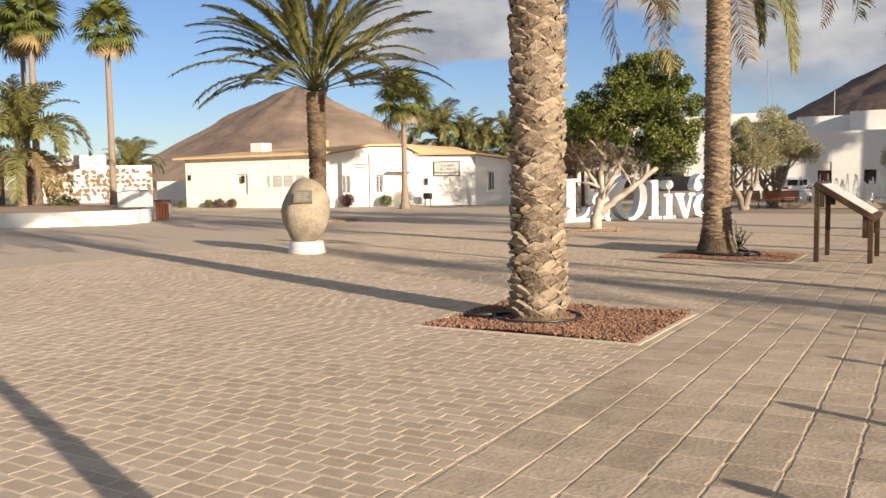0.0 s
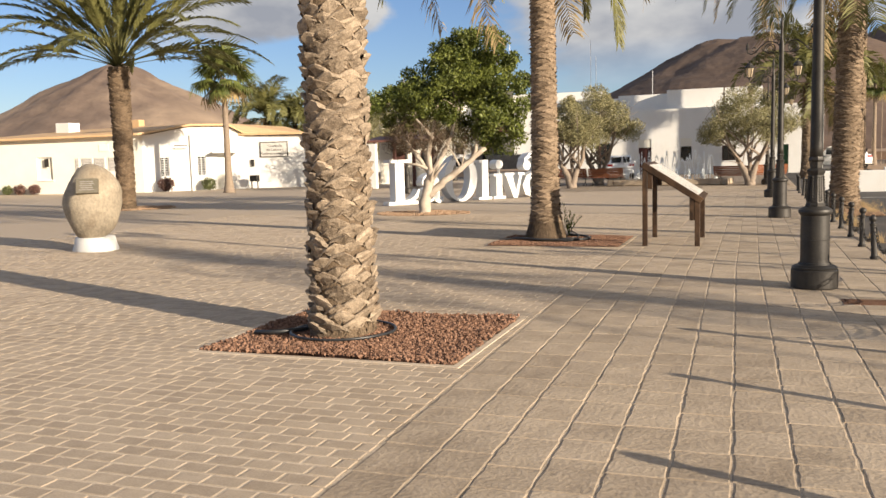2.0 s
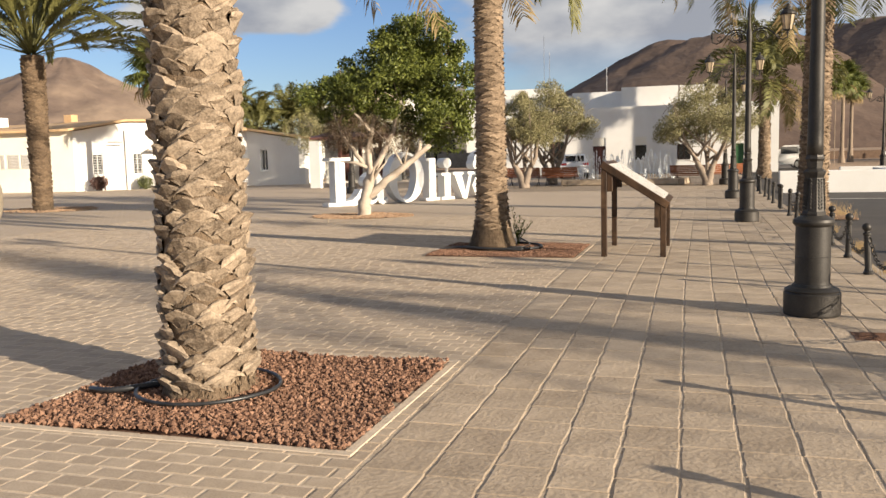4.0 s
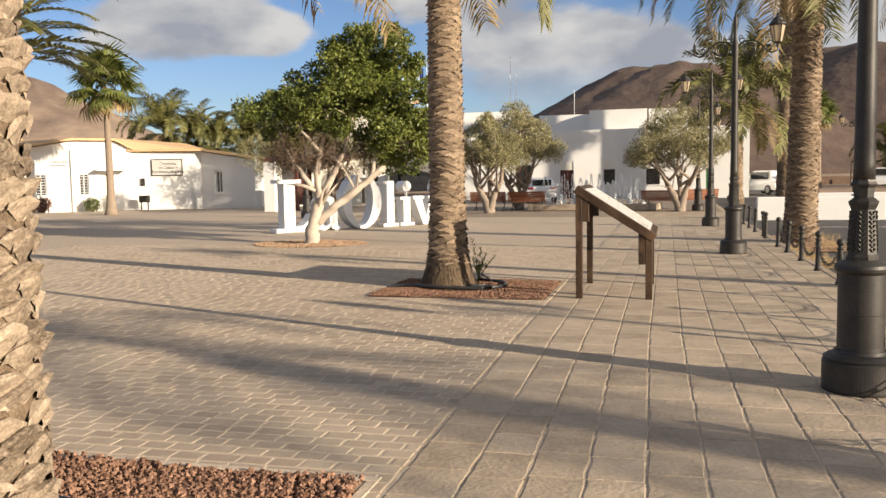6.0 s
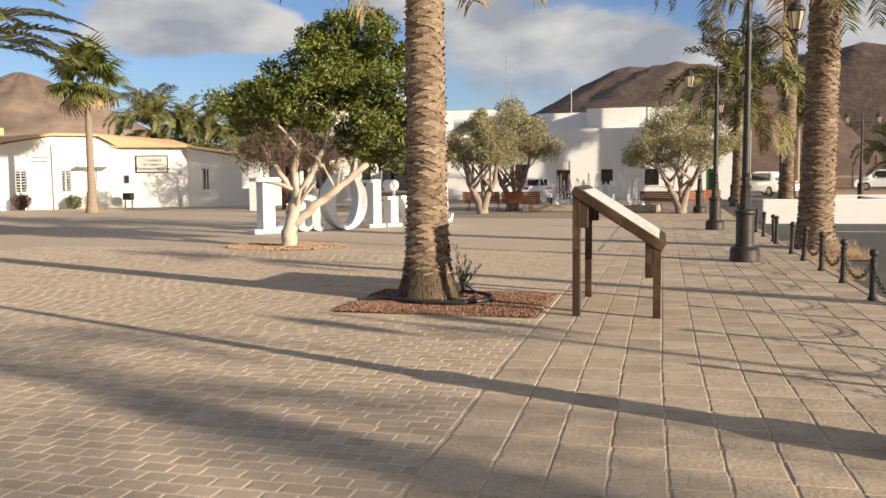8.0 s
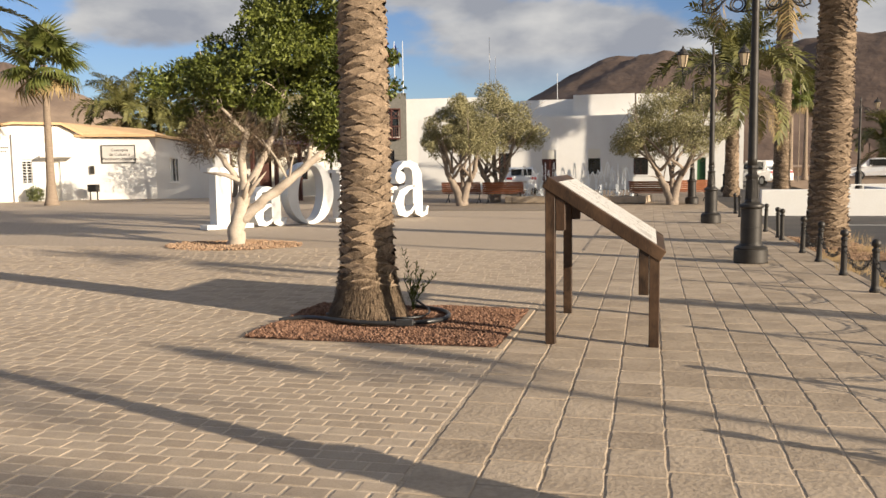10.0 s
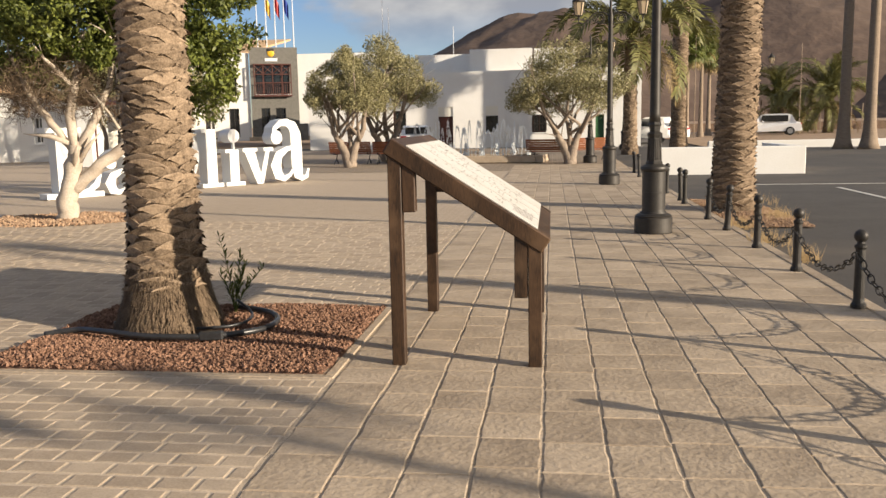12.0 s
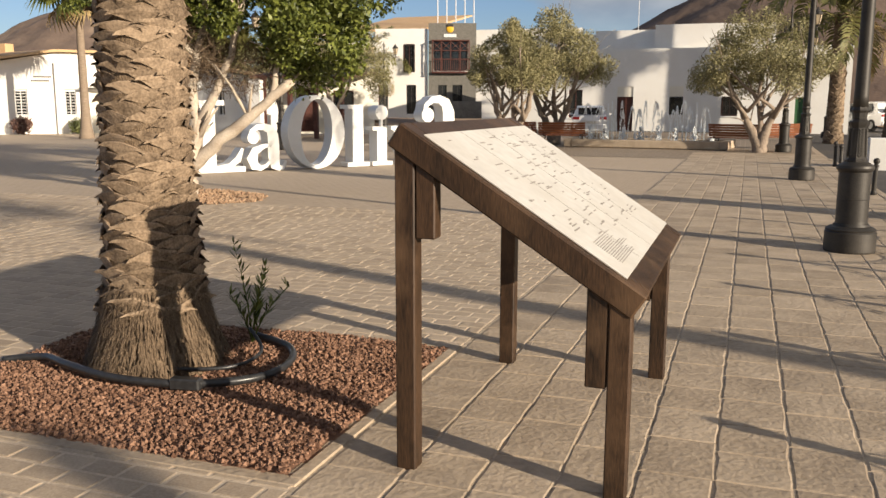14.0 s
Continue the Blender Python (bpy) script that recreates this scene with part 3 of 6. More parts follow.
def date_palm(x, y, h, r, label, lean=(0, 0), flare=1.35, boot=BOOT, dz=0.115, around=9, depth=0.05, seed=1, fronds=44, scale=1.0, fibre=0.42, dry=6, taper=0.85, group="date palms", squash=1.0, upright=0.4, z0=None, wild=1.0, low=True, meshes=FRONDS):
    rg = random.Random(seed)
    z0 = rise(x, y) if z0 is None else z0
    palm = thing("date_palm", x, y, z0, label, "palm tree", group)

    def rfun(z):
        return r * (1 + (flare - 1) * math.exp(-z / (0.28 + 0.15 * fibre))) * (1 - (1 - taper) * min(1, z / h))

    bm = bmesh.new()
    prof = [(rfun(-0.05) * 0.99, -0.05)] + [(rfun(z) * 0.985, z) for z in span(0, fibre + 0.1, 26)] + [(rfun(z) * 0.985, z) for z in span(fibre + 0.2, h, max(10, int(h * 5)))]
    lathe(bm, prof, 56)
    for v in bm.verts:
        q = Vector((v.co.x, v.co.y, v.co.z * 0.5))
        n = noise.noise(q * 5) * 0.45 + noise.noise(q * 14) * 0.35 + noise.noise(q * 38) * 0.3
        k = 1 + (0.20 if v.co.z < fibre else 0.03) * n
        v.co.x, v.co.y = v.co.x * k, v.co.y * k
    part("trunk_core", bm, FIBRE, palm, "fibrous brown palm base", smooth=True)
    V, F = [], []
    boots(V, F, rfun, fibre, h, dz, around, depth, rg, squash, wild)
    lb = raw("leaf_base_bark", V, F, boot, palm, "overlapping pruned leaf bases")
    lb["kind"] = "stuff"
    V, F = [], []
    for k in range(5000 if fibre > 0.2 else 300):
        a, z = rg.uniform(0, 6.283), rg.uniform(0.0, fibre * 1.15) ** 1
        rr = rfun(z) * 1.0
        c, s = math.cos(a), math.sin(a)
        ln, w = rg.uniform(0.03, 0.10), rg.uniform(0.003, 0.009)
        o = rg.uniform(0.01, 0.05)
        b = len(V)
        sl = rg.uniform(-0.02, 0.02)
        V += [(c * rr - s * w, s * rr + c * w, z + ln), (c * rr + s * w, s * rr - c * w, z + ln), (c * (rr + o) - s * sl, s * (rr + o) + c * sl, max(z, 0))]
        F += [(b, b + 1, b + 2)]
    rt = raw("root_fibre", V, F, FIBRE, palm, "coarse root fibres at the foot")
    rt["kind"] = "stuff"
    crown(palm, h, fronds, scale, rg, dry, upright=upright, low=low, meshes=meshes)
    if lean[0] or lean[1]:
        palm.matrix_basis = pose(x, y, z0, lean[0], lean[1], 0)
    return palm


def fan_leaf_mesh(name, material, rg, n=26, length=0.95, petiole=0.75, fold=0.3):
    V, F = [], []
    V += [(0, -0.015, 0), (0, 0.015, 0), (petiole, 0.012, 0.05), (petiole, -0.012, 0.05)]
    F += [(0, 1, 2, 3)]
    for k in range(n):
        a = radians(-125 + 250 * (k + 0.5) / n)
        ll = length * (0.72 + 0.28 * math.cos(a)) * rg.uniform(0.9, 1.08)
        d = Vector((math.cos(a), math.sin(a), -abs(math.sin(a)) * fold))
        w = Vector((-math.sin(a), math.cos(a), 0)) * 0.055
        p = Vector((petiole, 0, 0.05))
        m, e = p + d * ll * 0.6, p + d * ll + Vector((0, 0, -ll * rg.uniform(0.2, 0.5)))
        b = len(V)
        V += [p, m - w, m + Vector((0, 0, 0.02)), m + w, e]
        F += [(b, b + 1, b + 2), (b, b + 2, b + 3), (b + 1, b + 4, b + 2), (b + 2, b + 4, b + 3)]
    me = bpy.data.meshes.new(name)
    me.from_pydata([tuple(v) for v in V], [], F)
    me.materials.append(material)
    return me


FANS = [fan_leaf_mesh("fan_leaf", FAN_LEAF, RG, fold=0.2), fan_leaf_mesh("fan_leaf", FAN_LEAF, RG, fold=0.5)]
FAN_D = fan_leaf_mesh("fan_leaf", FROND_DRY, RG, fold=0.7)


def fan_palm(x, y, h, r, label, seed=1, leaves=27, scale=1.0, flare=1.9, dry=3, z0=None):
    rg = random.Random(seed)
    palm = thing("fan_palm", x, y, rise(x, y) if z0 is None else z0, label, "palm tree", "fan palms")
    prof = [(r * (1 + (flare - 1) * math.exp(-z / 0.55)) * (1 - 0.28 * z / h), z - 0.05) for z in span(0, h, 40)]
    bm = lathed(prof, 16)
    for v in bm.verts:
        k = 1 + 0.05 * noise.noise(Vector((v.co.x * 4, v.co.y * 4, v.co.z * 9)))
        v.co.x, v.co.y = v.co.x * k, v.co.y * k
    part("trunk", bm, SMOOTH_TRUNK, palm, "slender ringed trunk", smooth=True)
    for k in range(leaves):
        f = k / leaves
        ob = new("fan_leaf", FAN_D if k >= leaves - dry else FANS[k % 2])
        ob.parent = palm
        s = scale * rg.uniform(0.85, 1.1)
        ob.matrix_basis = pose(0, 0, h + 0.1 - 0.25 * f, 0, 0, k * 137.5 + rg.uniform(-10, 10)) @ pose(0.05, 0, 0, rg.uniform(-20, 20), -75 + 125 * f + rg.uniform(-10, 10), 0) @ Matrix.Diagonal((s, s, s, 1))
    return palm


date_palm(-2.135, 8.38, 7.6, 0.283, "tall date palm with coarse pale leaf-base scales in lava gravel", dz=0.09, around=9, depth=0.072, seed=2, scale=1.35, flare=1.18, fibre=0.15, fronds=40)
ringed = date_palm(-2.28, 17.72, 7.3, 0.255, "date palm with flat brown leaf-base rings and fibrous foot", boot=BOOT2, dz=0.057, around=7, depth=0.021, seed=5, scale=1.35, flare=1.68, fibre=0.40, taper=0.8, squash=0.95, wild=0.7)
stout = date_palm(4.0, 27.0, 7.6, 0.34, "stout date palm at the road edge behind bollards", boot=BOOT2, dz=0.07, around=8, depth=0.034, seed=8, scale=1.35, flare=1.32, fibre=0.15, squash=0.8, lean=(0, 1.2))
date_palm(7.7, 59.5, 13.5, 0.42, "tall date palm beside the road", boot=BOOT2, dz=0.1, around=9, depth=0.04, seed=9, scale=1.2, flare=1.2, fibre=0.15, squash=0.8)
date_palm(-22.3, 29.2, 5.7, 0.31, "young date palm with wide arching fronds", boot=BOOT_DARK, dz=0.12, around=9, depth=0.06, seed=12, scale=1.75, flare=1.15, fibre=0.3, fronds=72, upright=0.72, dry=0, taper=1.25, low=False)
hang_fronds(ringed, 7.3, ((HANG, -40, 1.0), (HANG, 110, 0.6), (HANG, 8, 0.62), (HANG, 70, 0.75)))
hang_fronds(stout, 7.6, ((ARCH, 196, 0.98), (ARCH_DRY, 172, 1.0), (ARCH, 150, 0.92), (ARCH, 228, 0.9), (HANG, 205, 0.85), (HANG, -10, 0.95), (ARCH, 20, 0.95)))
# palms out of view across the road, whose shade falls on the paving
date_palm(21.5, 2.65, 6.9, 0.26, "date palm across the road", boot=BOOT2, dz=0.12, around=9, depth=0.05, seed=21, scale=0.95, fibre=0.15, fronds=20)
# unseen palm, added only to shade the ground left of the second pit
date_palm(15.0, 13.9, 6.2, 0.16, "unseen short date palm added for its shade", boot=BOOT2, dz=0.12, around=9, depth=0.04, seed=22, scale=0.38, fibre=0.15, fronds=24)
# far date palms
for i, (px, py, ph, s, lab) in enumerate(((-54.0, 35.6, 4.4, 1.75, "leaning bushy date palm by the rubble wall"), (-56, 47, 2.2, 1.0, "small date palm behind the garden wall"), (-34.0, 59.6, 4.6, 1.1, "date palm behind the white house"), (-32.2, 61.0, 4.0, 1.0, "date palm behind the white house"), (-30.4, 60.6, 3.6, 0.9, "date palm behind the white house"), (-28.8, 62.5, 3.9, 1.0, "date palm behind the white house"), (-26.6, 62.2, 3.5, 0.9, "date palm behind the white house"), (-24.6, 63.4, 3.8, 1.0, "date palm behind the white house"), (-22.0, 64.0, 3.4, 0.9, "date palm behind the white house"), (4.5, 52.8, 5.2, 1.4, "bushy date palm behind the olive tree"), (20.2, 88, 2.2, 1.25, "young date palm on the verge"), (22.9, 84, 2.4, 1.3, "young date palm on the verge"))):
    if px < -20 and py > 44:
        (px, py), ph, s = west(px, py), ph * FAR_K, s * FAR_K
    date_palm(px, py, ph, 0.3, lab, boot=BOOT2, dz=0.16, around=8, depth=0.05, seed=40 + i, scale=s, fibre=0.15, fronds=48, group="far date palms", upright=0.3, meshes=FAR_FRONDS)
for i, (px, py, ph, r, s, lab) in enumerate(((-30.0, 47.9, 7.3, 0.22, 1.4, "fan palm with straight smooth trunk before the white house"), (-48.1, 38.6, 12.6, 0.24, 1.5, "very tall fan palm with ringed trunk"), (-54.2, 37.0, 13.6, 0.27, 1.6, "very tall fan palm with yellowing leaves"), (-57.5, 38.5, 13.0, 0.24, 1.5, "tall fan palm with green crown"), (10.6, 76, 6.4, 0.17, 1.0, "fan palm beside the road"), (12.1, 79, 6.8, 0.17, 1.0, "fan palm beside the road"), (13.2, 82, 6.2, 0.17, 1.0, "fan palm beside the road"), (14.9, 55.2, 11.6, 0.26, 1.2, "fan palm beside the road"), (15.9, 54.6, 11.0, 0.27, 1.2, "fan palm beside the road"))):
    fan_palm(px, py, ph, r, lab, seed=70 + i, scale=s)


# ---- street lamps ----
def ring(bm, cx, cz, r, t, seg=20, y=0.0):
    rings = []
    for k in range(seg):
        a = 2 * math.pi * k / seg
        rings.append([bm.verts.new((cx + (r + t * math.cos(b)) * math.cos(a), y + t * math.sin(b), cz + (r + t * math.cos(b)) * math.sin(a))) for b in (0, 1.57, 3.14, 4.71)])
    for k in range(seg):
        a, b = rings[k], rings[(k + 1) % seg]
        for j in range(4):
            bm.faces.new((a[j], b[j], b[(j + 1) % 4], a[(j + 1) % 4]))


def lantern(parent, x, z):
    lan = part("lantern", lathed([(0.03, z), (0.03, z + 0.05), (0.085, z + 0.07), (0.09, z + 0.085)], 6), IRON, parent)
    bm = lathed([(0.085, z + 0.085), (0.145, z + 0.40)], 6)
    part("lantern_glass", bm, LAMP_GLASS, lan, "frosted amber lantern glass")
    for k in range(6):
        a = 2 * math.pi * k / 6
        bm = bmesh.new()
        tube(bm, [(0.088 * math.cos(a), 0.088 * math.sin(a), z + 0.085), (0.149 * math.cos(a), 0.149 * math.sin(a), z + 0.40)], 0.009, 5)
        part("lantern_bar", bm, IRON, lan)
    bm = lathed([(0.155, z + 0.40), (0.17, z + 0.415), (0.165, z + 0.44), (0.12, z + 0.50), (0.10, z + 0.51), (0.095, z + 0.54), (0.04, z + 0.585), (0.028, z + 0.60), (0.034, z + 0.62), (0.012, z + 0.66)], 12)
    part("lantern_cap", bm, IRON, lan, "domed iron cap")
    lan.location = (x, 0, 0)
    return lan


def street_lamp(x, y, label, rz=0.0, lanterns=(-1, 1), z0=None):
    lamp = thing("street_lamp", x, y, rise(x, y) if z0 is None else z0, label, "street lamp", "street lamps", rz=rz)
    part("base_drum", lathed([(0.262, 0), (0.268, 0.02), (0.268, 0.22), (0.255, 0.235), (0.262, 0.25), (0.225, 0.275), (0.19, 0.285), (0.18, 0.31)], 64), IRON, lamp, "round cast-iron foot", smooth=False)
    part("lower_drum", lathed([(0.168, 0.30), (0.165, 0.34), (0.165, 0.58), (0.168, 0.585), (0.165, 0.59), (0.165, 0.88), (0.19, 0.905), (0.195, 0.925), (0.19, 0.95), (0.165, 0.965), (0.12, 0.99)], 56), IRON, lamp)
    bm = lathed([(0.115, 0.98), (0.118, 1.01), (0.105, 1.03), (0.088, 1.36), (0.105, 1.40), (0.11, 1.42), (0.07, 1.45), (0.078, 1.52), (0.095, 1.545), (0.085, 1.565), (0.08, 1.585)], 8)
    for k in range(8):     # raised leaf ornament on the eight sides
        a = 2 * math.pi * (k + 0.5) / 8
        for j in range(9):
            z = 1.05 + j * 0.034
            r = (0.105 - 0.017 * (z - 1.03) / 0.33) * 0.93
            for sd in (-1, 1):
                t = 0.021 * sd
                tube(bm, [(math.cos(a) * (r + 0.004), math.sin(a) * (r + 0.004), z), (math.cos(a) * (r + 0.006) - math.sin(a) * t, math.sin(a) * (r + 0.006) + math.cos(a) * t, z + 0.026)], 0.0065, 4)
    part("ornament_section", bm, IRON, lamp, "octagonal iron section with raised leaves")
    part("pole", lathed([(0.078, 1.58), (0.074, 1.7), (0.056, 4.02), (0.062, 4.06), (0.062, 4.26), (0.05, 4.30), (0.036, 4.36), (0.03, 4.62), (0.045, 4.66), (0.03, 4.70), (0.04, 4.74), (0.008, 4.92)], 20), IRON, lamp, "tapering iron pole with finial", smooth=True)
    for sd in (-1, 1):
        bm = bmesh.new()
        tube(bm, [(sd * 0.05, 0, 4.22), (sd * 0.16, 0, 4.31), (sd * 0.34, 0, 4.33), (sd * 0.50, 0, 4.22), (sd * 0.60, 0, 4.09), (sd * 0.70, 0, 4.05), (sd * 0.80, 0, 4.09), (sd * 0.80, 0, 4.18)], [0.018, 0.018, 0.018, 0.017, 0.016, 0.016, 0.016, 0.02], 7)
        ring(bm, sd * 0.27, 4.16, 0.115, 0.016)
        ring(bm, sd * 0.27, 4.16, 0.075, 0.012)
        ring(bm, sd * 0.13, 4.33, 0.05, 0.012)
        ring(bm, sd * 0.64, 4.16, 0.05, 0.011)
        tube(bm, [(sd * 0.05, 0, 4.06), (sd * 0.2, 0, 4.04), (sd * 0.38, 0, 4.08), (sd * 0.46, 0, 4.16)], 0.013, 6)
        tube(bm, [(sd * 0.06, 0, 4.36), (sd * 0.09, 0, 4.44), (sd * 0.14, 0, 4.41)], 0.012, 6)
        arm = part("arm", bm, IRON, lamp, "scrolled iron arm")
        if sd in lanterns:
            lantern(arm, sd * 0.80, 4.17)
        else:
            part("stub", lathe(bmesh.new(), [(0.03, 4.17), (0.04, 4.2), (0.025, 4.23), (0.03, 4.28), (0.01, 4.33)], 8, sd * 0.80), IRON, arm)
    return lamp


street_lamp(2.27, 0.67, "dark grey cast-iron street lamp with two lanterns on the paving", rz=8)
street_lamp(2.33, 12.18, "dark grey cast-iron street lamp with two lanterns beside the bollards", rz=8)
street_lamp(2.26, 23.79, "dark grey cast-iron street lamp with one lantern missing", rz=-8, lanterns=(1,))
street_lamp(2.28, 33.63, "dark grey cast-iron street lamp with two amber lanterns", rz=5)
street_lamp(2.3, 45.2, "distant cast-iron street lamp behind an olive tree", rz=5)
street_lamp(11.3, 58.0, "cast-iron street lamp across the road", rz=0)
street_lamp(4.6, 57.3, "distant cast-iron street lamp beside the road", rz=0)
street_lamp(14.0, 9.64, "dark grey cast-iron street lamp across the road", rz=20)
street_lamp(-14.6, 40.5, "cast-iron street lamp behind the white letters", rz=30)
street_lamp(-18.2, 58.0, "cast-iron street lamp before the town hall", rz=60)


# ---- drain cover ----
def drain_cover(x, y):
    d = thing("drain_cover", x, y, 0.0, "rusty reddish brown metal drain cover flush with the slabs", "drain cover")
    part("plate", boxed(-0.30, -0.17, -0.012, 0.30, 0.17, 0.005, 0.003), DRAIN, d)
    for k in range(6):
        part("rib", boxed(-0.27, -0.14 + k * 0.052, 0.005, 0.27, -0.118 + k * 0.052, 0.009, 0.001), DRAIN, d)


DRAIN = mat("rusty_iron", (0.10, 0.05, 0.03), (0.22, 0.12, 0.075), 6, 0.8, 0.4, 60, metal=0.2)
drain_cover(2.85, 11.15)


# ---- bollards and chains ----
def bollard_kind():
    b = thing("bollard", 0, 0, 0, "dark grey iron bollard with ball top and chain", "bollard", "bollards along the kerb")
    part("post", lathed([(0.062, 0), (0.064, 0.03), (0.05, 0.05), (0.044, 0.08), (0.04, 0.50), (0.05, 0.515), (0.05, 0.535), (0.032, 0.55), (0.03, 0.565)], 14), IRON, b, smooth=False)
    bm = bmesh.new()
    bmesh.ops.create_uvsphere(bm, u_segments=16, v_segments=10, radius=0.058, matrix=pose(0, 0, 0.612))
    part("ball", bm, IRON, b, smooth=True)
    bm = bmesh.new()
    ring(bm, 0, 0.47, 0.022, 0.006, 10)
    part("chain_eye", bm, IRON, b)
    return b


BOLL = [-4.0, -2.2, -0.5, 1.3, 3.0, 4.8, 6.6, 8.4, 10.1, 11.8, 13.5, 15.15, 16.95, 18.71, 20.55, 22.25, 24.02, 25.46, 28.13, 28.85, 30.6, 32.5, 34.5, 36.48, 38.4]
first = bollard_kind()
first.matrix_basis = pose(3.35, BOLL[0], 0, 0, 0, 90)
LEAN = random.Random(4)
for y in BOLL[1:]:
    copy_thing(first, pose(3.35 + LEAN.uniform(-0.03, 0.03), y, 0, LEAN.uniform(-3.5, 3.5), LEAN.uniform(-3.5, 3.5), 90))


def link_mesh():
    bm = bmesh.new()
    pts = []
    for k in range(14):
        a = 2 * math.pi * k / 14
        pts.append((0.060 * math.cos(a), 0.029 * math.sin(a), 0))
    pts.append(pts[0])
    tube(bm, pts, 0.0065, 5, cap=False)
    me = bpy.data.meshes.new("link")
    bm.to_mesh(me)
    bm.free()
    me.materials.append(IRON)
    return me


LINK = link_mesh()
for y0, y1 in zip(BOLL, BOLL[1:]):
    if y0 < 8 or y0 > 26 or y1 - y0 > 2.2:
        continue
    ch = thing("chain", 3.35, y0, 0.47, "sagging dark iron chain between two bollards", "chain", "chains along the kerb")
    n = int((y1 - y0) * 1.18 / 0.104)
    P = [Vector((0, (y1 - y0) * k / n, -0.27 * (1 - (2 * k / n - 1) ** 2))) for k in range(n + 1)]
    for k in range(n):
        d = P[k + 1] - P[k]
        ob = new("link", LINK)
        ob.parent = ch
        ob.matrix_basis = Matrix.Translation((P[k] + P[k + 1]) / 2) @ d.to_track_quat("X", "Z").to_matrix().to_4x4() @ pose(0, 0, 0, 90 * (k % 2) + 30, 0, 0)


# ---- information panel ----
def info_panel():
    p = thing("information_panel", 0, 0, 0, "sloping information board in a dark-stained wooden frame on four posts", "information panel")
    ya, yb, xa, xb, w = 16.81, 18.48, -0.22, 0.695, 0.045
    za, zb = 1.375, 0.785
    slope = math.atan2(za - zb, xb - xa)
    for x, z in ((xa, za), (xb, zb)):
        for y in (ya, yb):
            bm = boxed(x - w, y - w, -0.02, x + w, y + w, z + 0.02, 0.006)
            for v in bm.verts:      # tops cut along the slope
                if v.co.z > 0.3:
                    v.co.z -= (v.co.x - x) * math.tan(slope) - 0.0
            part("post", bm, WOOD, p)
    L = (xb - xa) / math.cos(slope)
    m = Matrix.Translation((xa, 0, za + 0.07)) @ pose(0, 0, 0, 0, math.degrees(slope), 0)
    for y in (ya, yb):
        part("side_beam", boxed(-0.055, y - 0.055, -0.055, L + 0.085, y + 0.055, 0.058, 0.008, m), WOOD, p)
    part("top_beam", boxed(-0.055, ya + 0.058, -0.05, 0.06, yb - 0.058, 0.056, 0.008, m), WOOD, p)
    part("bottom_beam", boxed(L - 0.04, ya + 0.058, -0.05, L + 0.085, yb - 0.058, 0.056, 0.008, m), WOOD, p)
    b = part("board", boxed(0.05, ya - 0.012, 0.059, L - 0.02, yb + 0.012, 0.067, 0.002, m), BOARD, p, "faded cream printed map board")
    rg = random.Random(5)
    bm = bmesh.new()
    for k in range(120):         # faded writing as plain bars
        u, v, ln = rg.uniform(0.1, L - 0.2), rg.uniform(ya + 0.08, yb - 0.2), rg.uniform(0.02, 0.11)
        box(bm, u, v, 0.0665, u + 0.007, v + ln, 0.0682, 0, m)
    for k in range(14):
        u = L - 0.22 + k * 0.011
        box(bm, u, ya + 0.15, 0.0665, u + 0.004, ya + 0.15 + rg.uniform(0.25, 0.5), 0.0682, 0, m)
    for v in (0.25, 0.5, 0.75):
        box(bm, 0.055, ya + 0.064 + (yb - ya - 0.128) * v, 0.0665, L - 0.025, ya + 0.067 + (yb - ya - 0.128) * v, 0.0678, 0, m)
    part("faded_print", bm, INK, b, "faded dark print lines")
    for x, z, sd in ((xa, za, 1), (xb, zb, -1)):
        for y in (ya, yb):
            x0, x1 = sorted((x + sd * 0.048, x + sd * 0.135))
            bm = boxed(x0, y - 0.04, z - 0.34 + (0.02 if sd < 0 else 0), x1, y + 0.04, z + 0.0, 0.006)
            for v in bm.verts:
                if v.co.z > z - 0.1:
                    v.co.z -= (v.co.x - x) * math.tan(slope) - 0.01
            part("bracket_block", bm, WOOD, p)
    return p


info_panel()


# ---- the letters ----
def stroke(bm, pts, wid, d):
    """A flat ribbon of changing width in the xz plane, thickened along y."""
    n = len(pts)
    lo, hi = [], []
    for i in range(n):
        a, b = Vector(pts[max(i - 1, 0)]), Vector(pts[min(i + 1, n - 1)])
        t = (b - a).normalized()
        nrm = Vector((-t.y, t.x))
        w = wid[i] if isinstance(wid, (list, tuple)) else wid
        c = Vector(pts[i])
        lo.append(c - nrm * w / 2), hi.append(c + nrm * w / 2)
    V = [[bm.verts.new((p.x, yy, p.y)) for p in row] for row in (lo, hi) for yy in (0.0, d)]
    lf, lb, hf, hb = V
    for i in range(n - 1):
        bm.faces.new((lf[i], lf[i + 1], hf[i + 1], hf[i])), bm.faces.new((lb[i], hb[i], hb[i + 1], lb[i + 1]))
        bm.faces.new((lf[i], lb[i], lb[i + 1], lf[i + 1])), bm.faces.new((hf[i], hf[i + 1], hb[i + 1], hb[i]))
    bm.faces.new((lf[0], hf[0], hb[0], lb[0])), bm.faces.new((lf[-1], lb[-1], hb[-1], hf[-1]))


